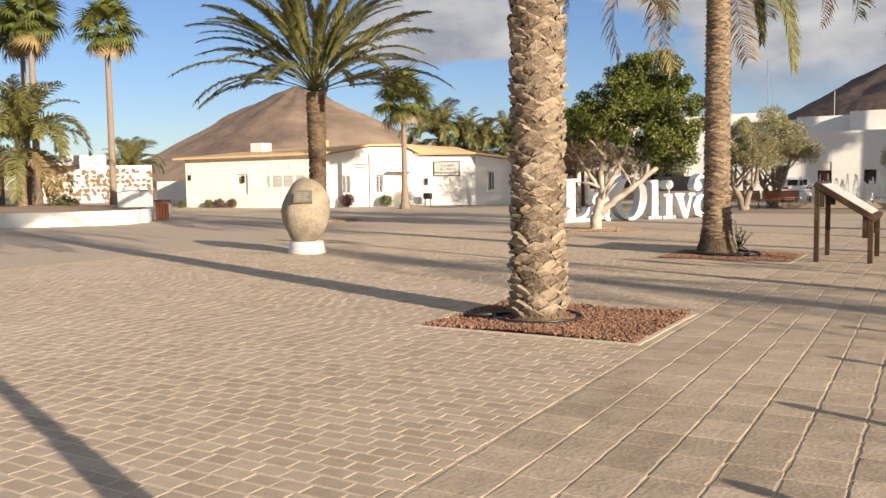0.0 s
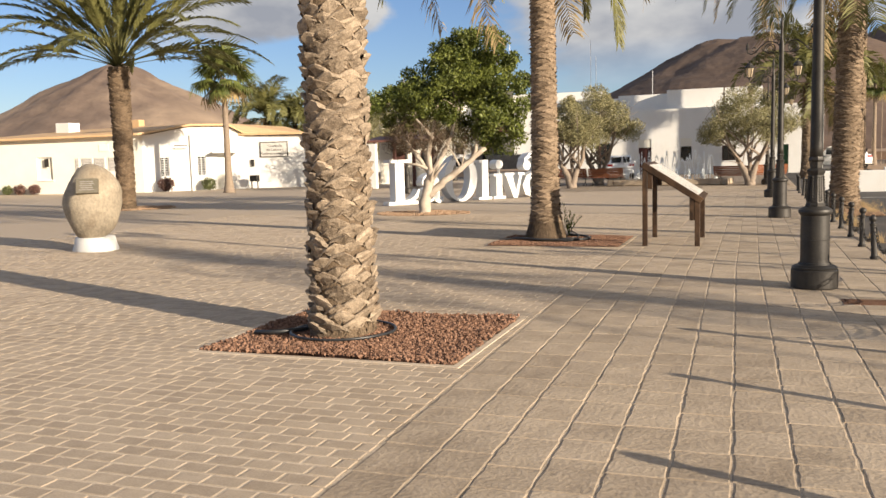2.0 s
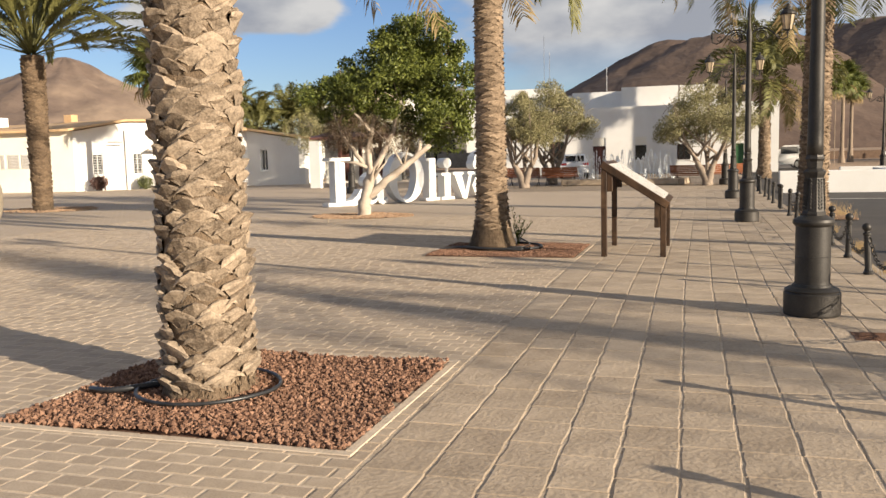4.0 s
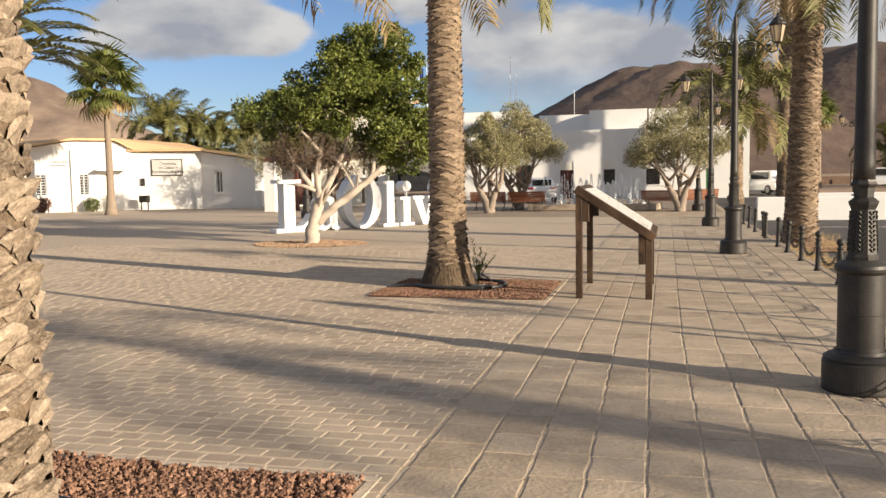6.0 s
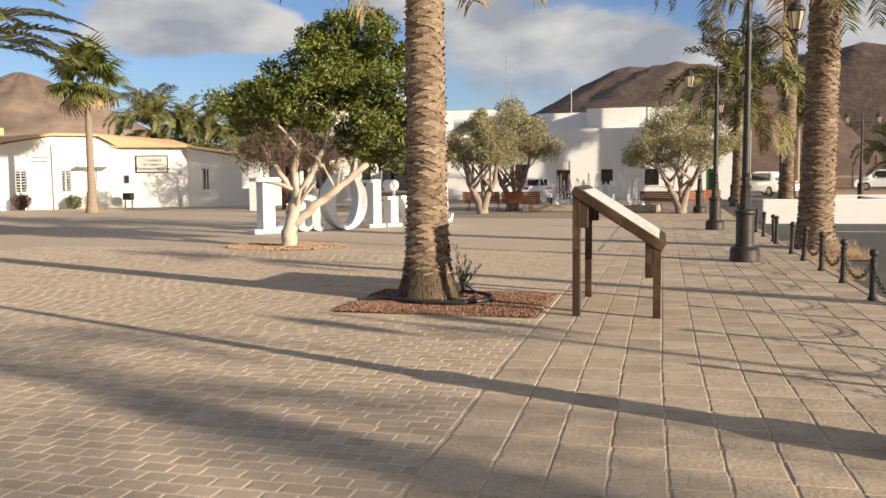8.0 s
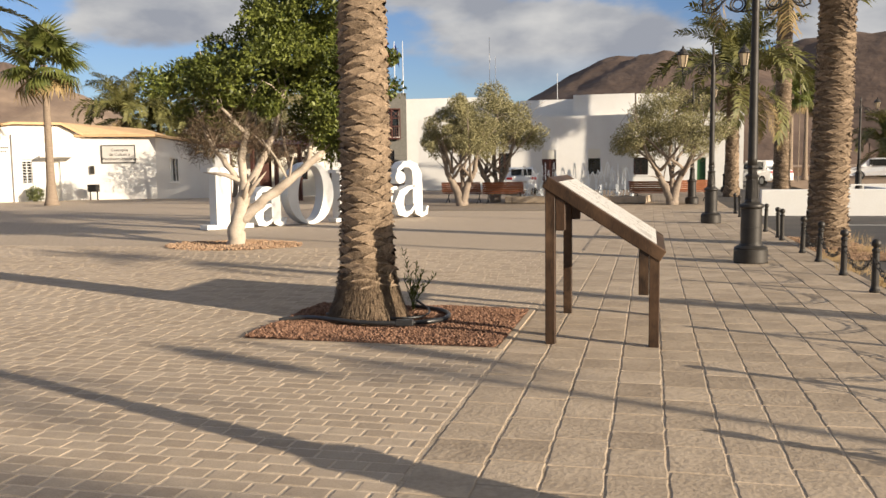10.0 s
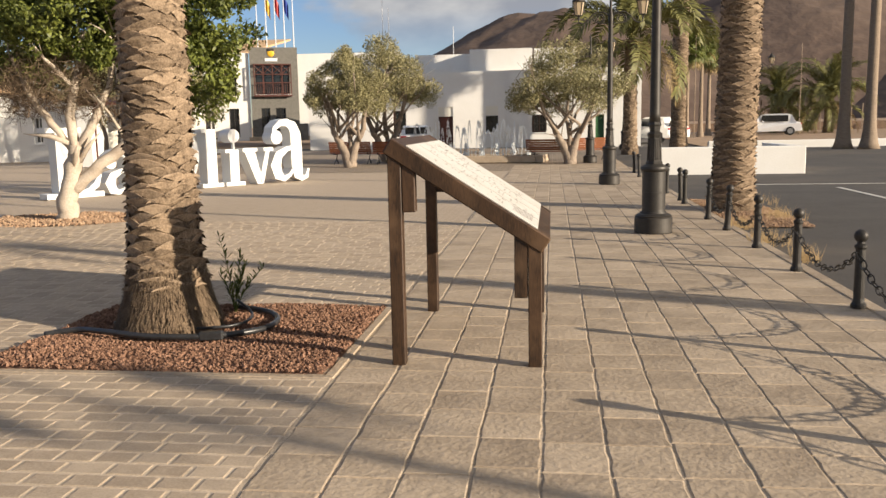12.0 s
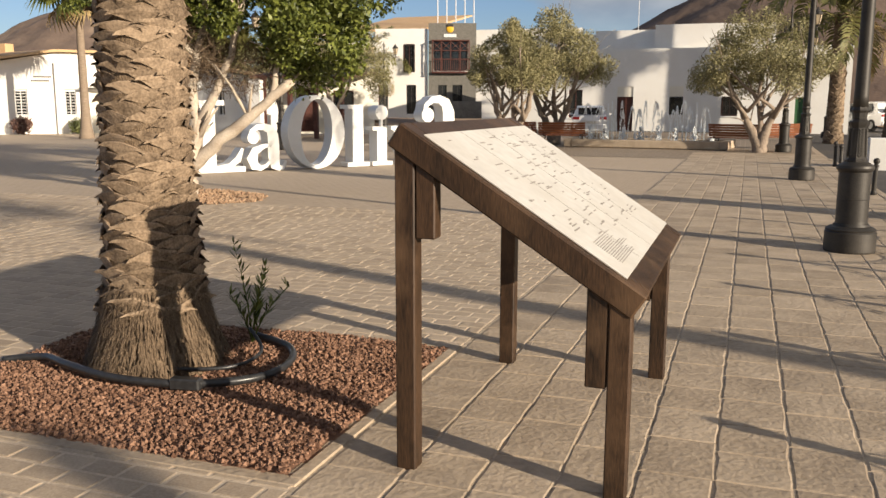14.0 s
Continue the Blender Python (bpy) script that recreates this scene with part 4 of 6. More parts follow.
def oval(bm, cx, cz, rx, rz, ix, iz, d, n=40, shift=0.0):
    R = []
    for k in range(n):
        a = 2 * math.pi * k / n
        c, s = math.cos(a), math.sin(a)
        R.append([bm.verts.new(q) for q in ((cx + rx * c, 0, cz + rz * s), (cx + ix * c + shift * s, 0, cz + iz * s), (cx + rx * c, d, cz + rz * s), (cx + ix * c + shift * s, d, cz + iz * s))])
    for k in range(n):
        a, b = R[k], R[(k + 1) % n]
        bm.faces.new((a[0], b[0], b[1], a[1])), bm.faces.new((a[2], a[3], b[3], b[2]))
        bm.faces.new((a[0], a[2], b[2], b[0])), bm.faces.new((a[1], b[1], b[3], a[3]))


def disc(bm, cx, cz, r, d, n=24):
    f = [bm.verts.new((cx + r * math.cos(2 * math.pi * k / n), -0.004, cz + r * math.sin(2 * math.pi * k / n))) for k in range(n)]
    b = [bm.verts.new((v.co.x, d + 0.004, v.co.z)) for v in f]
    bm.faces.new(f), bm.faces.new(b[::-1])
    for k in range(n):
        bm.faces.new((f[k], b[k], b[(k + 1) % n], f[(k + 1) % n]))


def rect(bm, x0, z0, x1, z1, d, e=0.0):
    box(bm, x0, -e, z0, x1, d + e, z1)


def low_a(bm, x, w, h, d):
    s = w / 1.0
    pts = [(x + 0.10 * s, h * 0.70), (x + 0.16 * s, h * 0.86), (x + 0.30 * s, h * 0.945), (x + 0.46 * s, h * 0.955), (x + 0.60 * s, h * 0.90), (x + 0.67 * s, h * 0.76), (x + 0.68 * s, h * 0.55), (x + 0.68 * s, h * 0.28), (x + 0.71 * s, h * 0.10), (x + 0.80 * s, h * 0.045), (x + 0.92 * s, h * 0.07), (x + 0.97 * s, h * 0.20)]
    stroke(bm, pts, [0.05 * s, 0.09 * s, 0.12 * s, 0.15 * s, 0.21 * s, 0.26 * s, 0.27 * s, 0.27 * s, 0.22 * s, 0.12 * s, 0.09 * s, 0.05 * s], d)
    disc(bm, x + 0.20 * s, h * 0.72, 0.135 * s, d)
    bowl = [(x + 0.62 * s, h * 0.56), (x + 0.44 * s, h * 0.53), (x + 0.24 * s, h * 0.44), (x + 0.16 * s, h * 0.27), (x + 0.22 * s, h * 0.11), (x + 0.36 * s, h * 0.055), (x + 0.50 * s, h * 0.11), (x + 0.60 * s, h * 0.22)]
    stroke(bm, bowl, [0.07 * s, 0.10 * s, 0.18 * s, 0.25 * s, 0.21 * s, 0.11 * s, 0.08 * s, 0.05 * s], d)


def letters():
    sign = thing("town_name_sign", -11.10, 30.15, 0, "large white serif letters standing on the paving", "letter sign", rz=math.degrees(math.atan2(6.46, 4.50)))
    D = 0.42

    def glyph(fn, label):
        bm = bmesh.new()
        fn(bm)
        bmesh.ops.recalc_face_normals(bm, faces=bm.faces)
        part("letter", bm, LETTER, sign, label)

    def g_L(bm):
        rect(bm, 0.0, 0.0, 1.42, 0.13, D, 0.003)
        rect(bm, 0.30, 0.1, 0.70, 1.62, D)
        rect(bm, 0.06, 1.58, 0.94, 1.70, D, 0.003)
        stroke(bm, [(0.68, 0.10), (1.02, 0.14), (1.24, 0.30), (1.36, 0.56)], [0.1, 0.14, 0.16, 0.06], D - 0.01)

    def g_O(bm):
        oval(bm, 3.36, 0.915, 0.80, 0.925, 0.44, 0.83, D, shift=0.05)

    def g_l(bm):
        rect(bm, 4.40, 0.05, 4.72, 1.60, D)
        rect(bm, 4.24, 0.0, 4.90, 0.11, D, 0.003)
        rect(bm, 4.26, 1.50, 4.55, 1.60, D, 0.003)

    def g_i(bm):
        rect(bm, 5.14, 0.05, 5.44, 1.02, D)
        rect(bm, 4.99, 0.0, 5.62, 0.11, D, 0.003)
        rect(bm, 5.00, 0.93, 5.3, 1.03, D, 0.003)
        disc(bm, 5.29, 1.40, 0.19, D)
        rect(bm, 5.26, 1.0, 5.32, 1.25, 0.1)

    def g_v(bm):
        stroke(bm, [(5.80, 1.0), (6.14, 0.03)], [0.34, 0.20], D)
        stroke(bm, [(6.46, 1.0), (6.18, 0.03)], [0.13, 0.16], D - 0.01)
        rect(bm, 5.58, 0.94, 6.08, 1.04, D, 0.003)
        rect(bm, 6.30, 0.94, 6.64, 1.04, D, 0.003)
        rect(bm, 6.10, 0.0, 6.22, 0.06, D)

    glyph(g_L, "white letter L with flat serifs")
    glyph(lambda bm: low_a(bm, 1.42, 1.10, 1.12, D), "white lower-case letter a")
    glyph(g_O, "white letter O")
    glyph(g_l, "white letter l")
    glyph(g_i, "white letter i with round dot")
    glyph(g_v, "white letter v")
    glyph(lambda bm: low_a(bm, 6.48, 1.50, 1.84, D), "large white final letter a")


letters()


# ---- boulder ----
def boulder():
    b = thing("memorial_stone", -11.2, 15.08, 0, "upright brown boulder with a bronze plate on a white plinth", "memorial stone", rz=-35)
    bm = bmesh.new()
    bmesh.ops.create_icosphere(bm, subdivisions=4, radius=1.0)
    for v in bm.verts:
        z, y = v.co.z, v.co.y
        k = math.sqrt((1.0001 - abs(z) ** 2.7) / (1.0001 - z * z))
        n = 0.07 * noise.noise(v.co * 1.6) + 0.03 * noise.noise(v.co * 5)
        w = 0.57 * (1 + 0.22 * min(0, z)) * (1 - (0.30 * max(0, z - 0.1) if y < 0 else 0.04))
        v.co = Vector((v.co.x * 0.60 * k * (1 + n), y * w * k * (1 + n) + 0.05 * z, 0.98 + z * 0.80 * (1 + n) - 0.06 * max(0, z) * y))
        if v.co.z < 0.25:
            v.co.z = 0.25 + (v.co.z - 0.25) * 0.3
    part("stone", bm, BOULDER, b, smooth=True)
    bm = lathed([(0.56, -0.02), (0.56, 0.03), (0.52, 0.12), (0.48, 0.28)], 18)
    for v in bm.verts:
        v.co.x *= 1.0 + 0.08 * noise.noise(v.co * 4)
        v.co.y *= 0.8
    part("plinth", bm, WHITE, b, "whitewashed rough plinth", smooth=True)
    m = pose(0, 0, 0, 0, 0, 68) @ pose(0, -0.575, 1.34, -17, 0, 0)
    pl = part("plate", boxed(-0.21, -0.02, -0.15, 0.21, 0.10, 0.15, 0.006, m), PLATE, b, "dull bronze plate")
    bm = bmesh.new()
    for k in range(5):
        box(bm, -0.14 + 0.02 * (k % 2), -0.024, -0.09 + k * 0.042, 0.14 - 0.02 * (k % 3), -0.0205, -0.075 + k * 0.042, 0, m)
    part("plate_writing", bm, INK, pl, "raised lines of writing")


boulder()


# ---- hoses and a sprouting plant ----
def hose(name, pts, r, label):
    bm = bmesh.new()
    P = [Vector(p) for p in pts]
    Q = []
    for i in range(len(P) - 1):
        a, b, c, d = P[max(i - 1, 0)], P[i], P[i + 1], P[min(i + 2, len(P) - 1)]
        for k in range(8):
            t = k / 8
            Q.append(0.5 * ((2 * b) + (c - a) * t + (2 * a - 5 * b + 4 * c - d) * t * t + (3 * b - a - 3 * c + d) * t ** 3))
    Q.append(P[-1])
    tube(bm, Q, r, 8)
    return tagged(obj(name, bm, HOSE, smooth=True), label, "irrigation hose")


def around_hose(cx, cy, r, a0, a1, z=0.045):
    return [(cx + r * math.cos(radians(a)) * (1 + 0.05 * math.sin(a)), cy + r * math.sin(radians(a)), z) for a in range(a0, a1, 30)]


hose("irrigation_hose", around_hose(-2.15, 8.38, 0.50, 150, 520), 0.014, "thin black irrigation hose coiled round a palm foot")
hose("irrigation_hose", [(-3.0, 8.15, 0.03), (-2.75, 8.1, 0.05), (-2.5, 8.35, 0.05)], 0.022, "black hose end lying on lava gravel")
hose("irrigation_hose", [(-3.15, 17.35, 0.03), (-2.9, 17.42, 0.055), (-2.6, 17.30, 0.07), (-2.2, 17.22, 0.06), (-1.75, 17.28, 0.055), (-1.45, 17.52, 0.05), (-1.42, 17.85, 0.05), (-1.6, 18.15, 0.05), (-1.95, 18.3, 0.06)], 0.024, "thick black irrigation hose lying in a loop on lava gravel")
hose("irrigation_hose", [(-2.75, 17.7, 0.05), (-2.5, 17.45, 0.06), (-2.1, 17.42, 0.07), (-1.7, 17.6, 0.06), (-1.65, 17.9, 0.08), (-1.85, 18.1, 0.16)], 0.012, "thin black irrigation hose beside a thick one")
cp = boxed(-0.09, -0.033, -0.033, 0.09, 0.033, 0.033, 0.01, pose(-1.75, 17.275, 0.058, 0, 0, 10))
tagged(obj("hose_coupling", cp, HOSE), "black plastic hose coupling on lava gravel", "coupling")


def leaves(n, blobs, size, rg, aspect=2.2, up=0.3):
    """Leaf blades scattered through the shells of several clumps: verts and faces."""
    V, tot = [], sum(b[6] for b in blobs)
    for cx, cy, cz, rx, ry, rz, wgt in blobs:
        m = int(n * wgt / tot)
        d = rg.randn(m, 3)
        d /= np.linalg.norm(d, axis=1)[:, None]
        r = 1 - 0.55 * rg.rand(m, 1) ** 1.6
        lump = 1 + 0.16 * np.sin(d[:, :1] * 6 + cx * 3) * np.cos(d[:, 1:2] * 5 + cz * 5) + 0.07 * rg.randn(m, 1)
        p = np.array((cx, cy, cz)) + d * r * lump * (rx, ry, rz)
        a = rg.randn(m, 3) + d * 0.7 + (0, 0, up)
        a /= np.linalg.norm(a, axis=1)[:, None]
        b = np.cross(a, rg.randn(m, 3))
        b /= np.linalg.norm(b, axis=1)[:, None]
        s = size * (0.6 + 0.8 * rg.rand(m, 1))
        V.append(np.stack([p - a * s, p + b * s / aspect, p + a * s, p - b * s / aspect], 1))
    V = np.concatenate(V).reshape(-1, 3)
    return V.tolist(), np.arange(len(V)).reshape(-1, 4).tolist()


def lobes(masses, each, seed):
    """Small leaf clumps spread over the outside of larger masses."""
    rg, out = random.Random(seed), []
    for cx, cy, cz, rx, ry, rz in masses:
        out.append((cx, cy, cz, rx * 0.8, ry * 0.8, rz * 0.8, 2.5))
        for k in range(each):
            d = Vector((rg.gauss(0, 1), rg.gauss(0, 1), rg.gauss(0.1, 1))).normalized()
            f = rg.uniform(0.75, 1.05)
            q = rg.uniform(0.2, 0.38)
            out.append((cx + d.x * rx * f, cy + d.y * ry * f, cz + d.z * rz * f, q * 1.1, q * 1.1, q * 0.85, rg.uniform(0.7, 1.2)))
    return out


def palm_sucker():
    t = thing("palm_sucker", -1.93, 18.25, 0.0, "small dark green palm sucker sprouting at the palm foot", "young palm")
    rg = random.Random(3)
    for az, lean, ln in ((200, 0.10, 0.68), (330, 0.22, 0.46), (15, 0.42, 0.40), (90, 0.25, 0.50), (260, 0.35, 0.38)):
        V, F = [], []
        c, s = math.cos(radians(az)), math.sin(radians(az))
        P = [Vector((c * lean * ln * f * (0.5 + f), s * lean * ln * f * (0.5 + f), ln * f)) for f in span(0, 1, 14)]
        bm = tube(bmesh.new(), P, [0.007 * (1.1 - k / 15) for k in range(15)], 5)
        fr = part("frond", bm, FICUS, t)
        for k in range(4, 15):
            for j in range(4):
                a = rg.uniform(0, 6.283)
                d = Vector((math.cos(a) * 0.8, math.sin(a) * 0.8, rg.uniform(0.5, 1.1))).normalized() * rg.uniform(0.07, 0.13) * (1.25 - 0.5 * k / 14)
                w = d.cross(Vector((0.2, 0.1, 1))).normalized() * 0.008
                i = len(V)
                V += [P[k], P[k] + d * 0.5 + w, P[k] + d, P[k] + d * 0.5 - w]
                F.append((i, i + 1, i + 2, i + 3))
        raw("foliage", V, F, FICUS, fr)["kind"] = "stuff"


palm_sucker()


# ---- ficus and olives ----
def tree(name, x, y, label, limbs, blobs, n, size, leaf_mat, bark, seed, twigs=0, category="tree", group="", aspect=2.2):
    t = thing(name, x, y, rise(x, y), label, category, group)
    bm = bmesh.new()
    rg = random.Random(seed)
    for pts, r0, r1 in limbs:
        P = [Vector(p) for p in pts]
        m = 4 * (len(P) - 1)
        Q, R = [], []
        for i in range(len(P) - 1):
            for k in range(4):
                q = P[i].lerp(P[i + 1], k / 4)
                j = 0.03 if i + k else 0.0
                Q.append(q + Vector((rg.uniform(-j, j), rg.uniform(-j, j), 0)))
        Q.append(P[-1])
        for i in range(len(Q)):
            f = i / (len(Q) - 1)
            R.append((r0 + (r1 - r0) * f) * rg.uniform(0.92, 1.1))
        tube(bm, Q, R, 9)
        for k in range(5):      # twigs off each limb
            q = Q[int(len(Q) * rg.uniform(0.5, 0.99))]
            d = Vector((rg.uniform(-1, 1), rg.uniform(-1, 1), rg.uniform(0.2, 1.2))).normalized() * rg.uniform(0.5, 1.1)
            tube(bm, [q, q + d * 0.5 + Vector((0, 0, 0.06)), q + d], [r1 * 0.5, r1 * 0.35, 0.006], 5)
    part("trunk", bm, bark, t, smooth=True)
    V, F = leaves(n, blobs, size, np.random.RandomState(seed), aspect)
    raw("crown", V, F, leaf_mat, t)["kind"] = "stuff"
    if twigs:
        V, F = leaves(twigs[0], twigs[1], 0.13, np.random.RandomState(seed + 1), 26)
        raw("twig_tangle", V, F, TWIGS, t, "bare brown twigs under the crown")["kind"] = "stuff"
    return t


tree("ficus_tree", -8.1, 25.95, "round green ficus with pale forked trunk in a gravel patch",
     [([(0, 0, -0.05), (0.06, 0, 0.35), (0.17, 0.02, 0.85), (0.30, 0.05, 1.35)], 0.2, 0.14), ([(0.28, 0.05, 1.2), (0.20, 0.05, 1.9), (0.32, 0.1, 2.5), (0.5, 0.2, 3.4)], 0.11, 0.04), ([(0.26, 0.05, 1.2), (-0.15, 0, 1.75), (-0.55, 0.0, 2.3), (-0.9, 0.05, 3.1)], 0.08, 0.03), ([(0.30, 0.05, 1.25), (0.62, 0.1, 1.75), (0.95, 0.15, 2.4), (1.2, 0.2, 3.4)], 0.1, 0.04), ([(0.09, 0, 0.5), (0.72, 0.1, 1.02), (1.35, 0.25, 1.5), (1.95, 0.4, 2.0)], 0.13, 0.07), ([(1.6, 0.3, 1.68), (1.75, 0.4, 2.6)], 0.07, 0.03), ([(0.3, 0.05, 2.4), (-0.05, -0.2, 2.9), (-0.3, -0.4, 3.3)], 0.045, 0.02)],
     lobes([(-0.75, 0.0, 3.3, 0.9, 1.1, 0.65), (0.15, 0.3, 4.0, 1.1, 1.3, 0.75), (1.75, 0.6, 4.85, 1.1, 1.2, 0.8), (2.35, 0.7, 3.7, 1.1, 1.2, 1.0), (1.0, -0.2, 3.7, 1.2, 1.1, 0.85), (2.4, 0.6, 2.6, 0.75, 0.8, 0.7), (1.5, 1.0, 3.2, 1.1, 1.0, 0.9), (1.2, 0.4, 4.7, 0.9, 1.1, 0.6)], 22, 5),
     64000, 0.05, FICUS, PALE_BARK, 17, twigs=(6000, [(-0.1, 0.1, 2.45, 1.0, 0.9, 0.6, 1), (-0.9, 0.3, 2.3, 0.5, 0.5, 0.5, 0.4), (0.9, 0.4, 2.2, 0.8, 0.6, 0.5, 0.5)]))


def olive(x, y, label, h, w, seed):
    rg = random.Random(seed)
    limbs = [([(0, 0, -0.05), (-0.10, 0, 0.35), (-0.34, 0.05, 0.85), (-0.62, 0, 1.35), (-0.9 * w / 4, 0.1, h * 0.55)], 0.24, 0.06), ([(0.06, 0, 0), (0.12, 0, 0.5), (0.26, 0.1, 0.95), (0.55, 0, 1.5), (0.8 * w / 4, -0.1, h * 0.6)], 0.2, 0.06), ([(0, 0.05, 0.3), (0.02, 0.1, 1.1), (-0.12, 0.2, 1.7), (0.1, 0.1, h * 0.8)], 0.12, 0.035)]
    for k in range(9):
        a = k * 0.7 + rg.uniform(-0.3, 0.3)
        sx, z0 = rg.choice((-0.45, 0.4, 0.0)), rg.uniform(1.0, 1.5)
        e = rg.uniform(0.6, 1.0) * w * 0.42
        limbs.append(([(sx, 0, z0), (sx + (e * math.cos(a) - sx) * 0.45, e * math.sin(a) * 0.45, z0 + 0.7), (e * math.cos(a), e * math.sin(a), h * rg.uniform(0.5, 0.75))], 0.07, 0.018))
    blobs = []
    for k in range(84):
        a, r = rg.uniform(0, 6.283), rg.random() ** 0.55
        top, low = 0.93 * math.sqrt(max(0.0, 1 - 0.72 * r * r)), 0.40 + 0.10 * rg.random()
        zz = (low + (top - low) * rg.random() ** 0.75) * h
        q = rg.uniform(0.045, 0.105)
        blobs.append((r * math.cos(a) * w * 0.42, r * math.sin(a) * w * 0.40, zz, w * q, w * q, h * q * 0.85, q))
    return tree("olive_tree", x, y, label, limbs, blobs, 30000, 0.05, OLIVE, OLIVE_BARK, seed, group="olive trees", aspect=3.0)


olive(-7.0, 44.0, "grey-green olive tree with twisted double trunk beside a bench", 4.9, 3.9, 31)
olive(-6.2, 47.4, "pale olive tree with airy crown behind a bench", 5.5, 4.9, 32)
olive(1.5, 44.7, "broad olive tree with forked trunk shading a bench", 4.95, 5.6, 33)
tree("tamarisk_tree", -16.2, 47.5, "feathery olive-green tree behind the letters", [([(0, 0, 0), (0.1, 0, 1.2), (-0.3, 0, 2.6), (-0.5, 0, 4.2)], 0.16, 0.04), ([(0.1, 0, 1.0), (0.9, 0, 2.4), (1.6, 0, 3.6)], 0.1, 0.04)],
     [(-0.9, 0, 4.6, 1.7, 1.5, 1.2, 3), (0.8, 0, 4.2, 1.6, 1.4, 1.1, 3), (1.9, 0, 3.2, 1.0, 1.0, 0.9, 2), (-0.3, 0, 5.4, 1.1, 1.0, 0.7, 2), (2.3, 0, 2.4, 0.6, 0.6, 0.7, 1)], 9000, 0.09, OLIVE, OLIVE_BARK, 36, aspect=6)
tree("tamarisk_tree", -22.6, 54.0, "dark feathery tree behind the letters", [([(0, 0, 0), (0.1, 0, 1.2), (-0.3, 0, 2.6), (-0.5, 0, 3.6)], 0.16, 0.04)],
     [(-0.9, 0, 3.4, 1.5, 1.5, 1.2, 3), (0.8, 0, 3.6, 1.6, 1.4, 1.1, 3), (0, 0, 2.4, 1.4, 1.0, 0.8, 2)], 6000, 0.09, OLIVE, OLIVE_BARK, 37, aspect=6)


# ---- buildings ----
def wall(name, p0, p1, z0, z1, material, parent, openings=(), thick=0.3, label="", z1b=None):
    """An upright wall from p0 to p1 whose outer face looks to the right of the way; openings (u0, u1, v0, v1) go through it."""
    d = Vector((p1[0] - p0[0], p1[1] - p0[1], 0))
    L = d.length
    us = sorted({0.0, L, *[o[0] for o in openings], *[o[1] for o in openings]})
    zb = z1 if z1b is None else z1b
    vs = sorted({0.0, *[o[2] for o in openings], *[o[3] for o in openings]})
    bm = bmesh.new()
    for i in range(len(us) - 1):
        a, b = us[i], us[i + 1]
        col = []
        for j in range(len(vs)):
            v0, v1 = vs[j], vs[j + 1] if j + 1 < len(vs) else None
            mu, mv = (a + b) / 2, (v0 + v1) / 2 if v1 else v0 + 0.01
            if any(o[0] < mu < o[1] and o[2] < mv < o[3] for o in openings):
                continue
            vv = box(bm, a, 0, v0, b, thick, v1 if v1 else v0 + 1)
            if v1 is None:
                for q in vv:
                    if q.co.z > v0 + 0.5:
                        q.co.z = (z1 + (zb - z1) * q.co.x / L) - z0
    bmesh.ops.remove_doubles(bm, verts=bm.verts, dist=0.0005)
    m = Matrix.Translation((p0[0], p0[1], z0)) @ Matrix.Rotation(math.atan2(d.y, d.x), 4, "Z")
    bmesh.ops.transform(bm, matrix=m, verts=bm.verts)
    return part(name, bm, material, parent, label), m


def opening(parent, m, o, kind="window", frame_mat=WHITE, bars=0, slats=False, leaf=GLASS, depth=0.14, mull=1):
    """A window or door set into an opening of a wall: frame, panes, bars."""
    u0, u1, v0, v1 = o
    bm = bmesh.new()
    f = 0.06
    for b in ((u0, v0, u0 + f, v1), (u1 - f, v0, u1, v1), (u0 + f, v1 - f, u1 - f, v1), (u0 + f, v0, u1 - f, v0 + f)):
        box(bm, b[0], depth - 0.05, b[1], b[2], depth + 0.02, b[3])
    for k in range(1, mull + 1):
        x = u0 + (u1 - u0) * k / (mull + 1)
        box(bm, x - 0.02, depth - 0.04, v0 + f, x + 0.02, depth + 0.015, v1 - f)
    bmesh.ops.transform(bm, matrix=m, verts=bm.verts)
    w = part(kind, bm, frame_mat, parent)
    part("pane" if leaf is GLASS else "leaf", boxed(u0 + f, depth + 0.0, v0 + f, u1 - f, depth + 0.012, v1 - f, 0, m), leaf, w)
    if bars:
        bm = bmesh.new()
        for k in range(bars):
            x = u0 + (u1 - u0) * (k + 0.5) / bars
            if slats:
                z = v0 + (v1 - v0) * (k + 0.5) / bars
                box(bm, u0 + 0.03, -0.05, z - 0.014, u1 - 0.03, -0.03, z + 0.014)
            else:
                box(bm, x - 0.009, -0.05, v0 - 0.02, x + 0.009, -0.032, v1 + 0.02)
        for z in (v0 + 0.1, (v0 + v1) / 2, v1 - 0.1):
            box(bm, u0 - 0.02, -0.032, z - 0.012, u1 + 0.02, -0.018, z + 0.012)
        for x in (u0, u1):
            box(bm, x - 0.012, -0.02, v0 + 0.1, x + 0.012, 0.03, v1 - 0.1)
        bmesh.ops.transform(bm, matrix=m, verts=bm.verts)
        part("grille", bm, IRON if frame_mat is not WHITE else POLE_WHITE, w, "window grille of metal bars")
    part("sill", boxed(u0 - 0.08, -0.06, v0 - 0.07, u1 + 0.08, 0.10, v0 - 0.004, 0.01, m), WHITE, w) if kind == "window" else None
    return w


def poly(name, pts, material, parent, label=""):
    return raw(name, pts, [tuple(range(len(pts)))], material, parent, label)


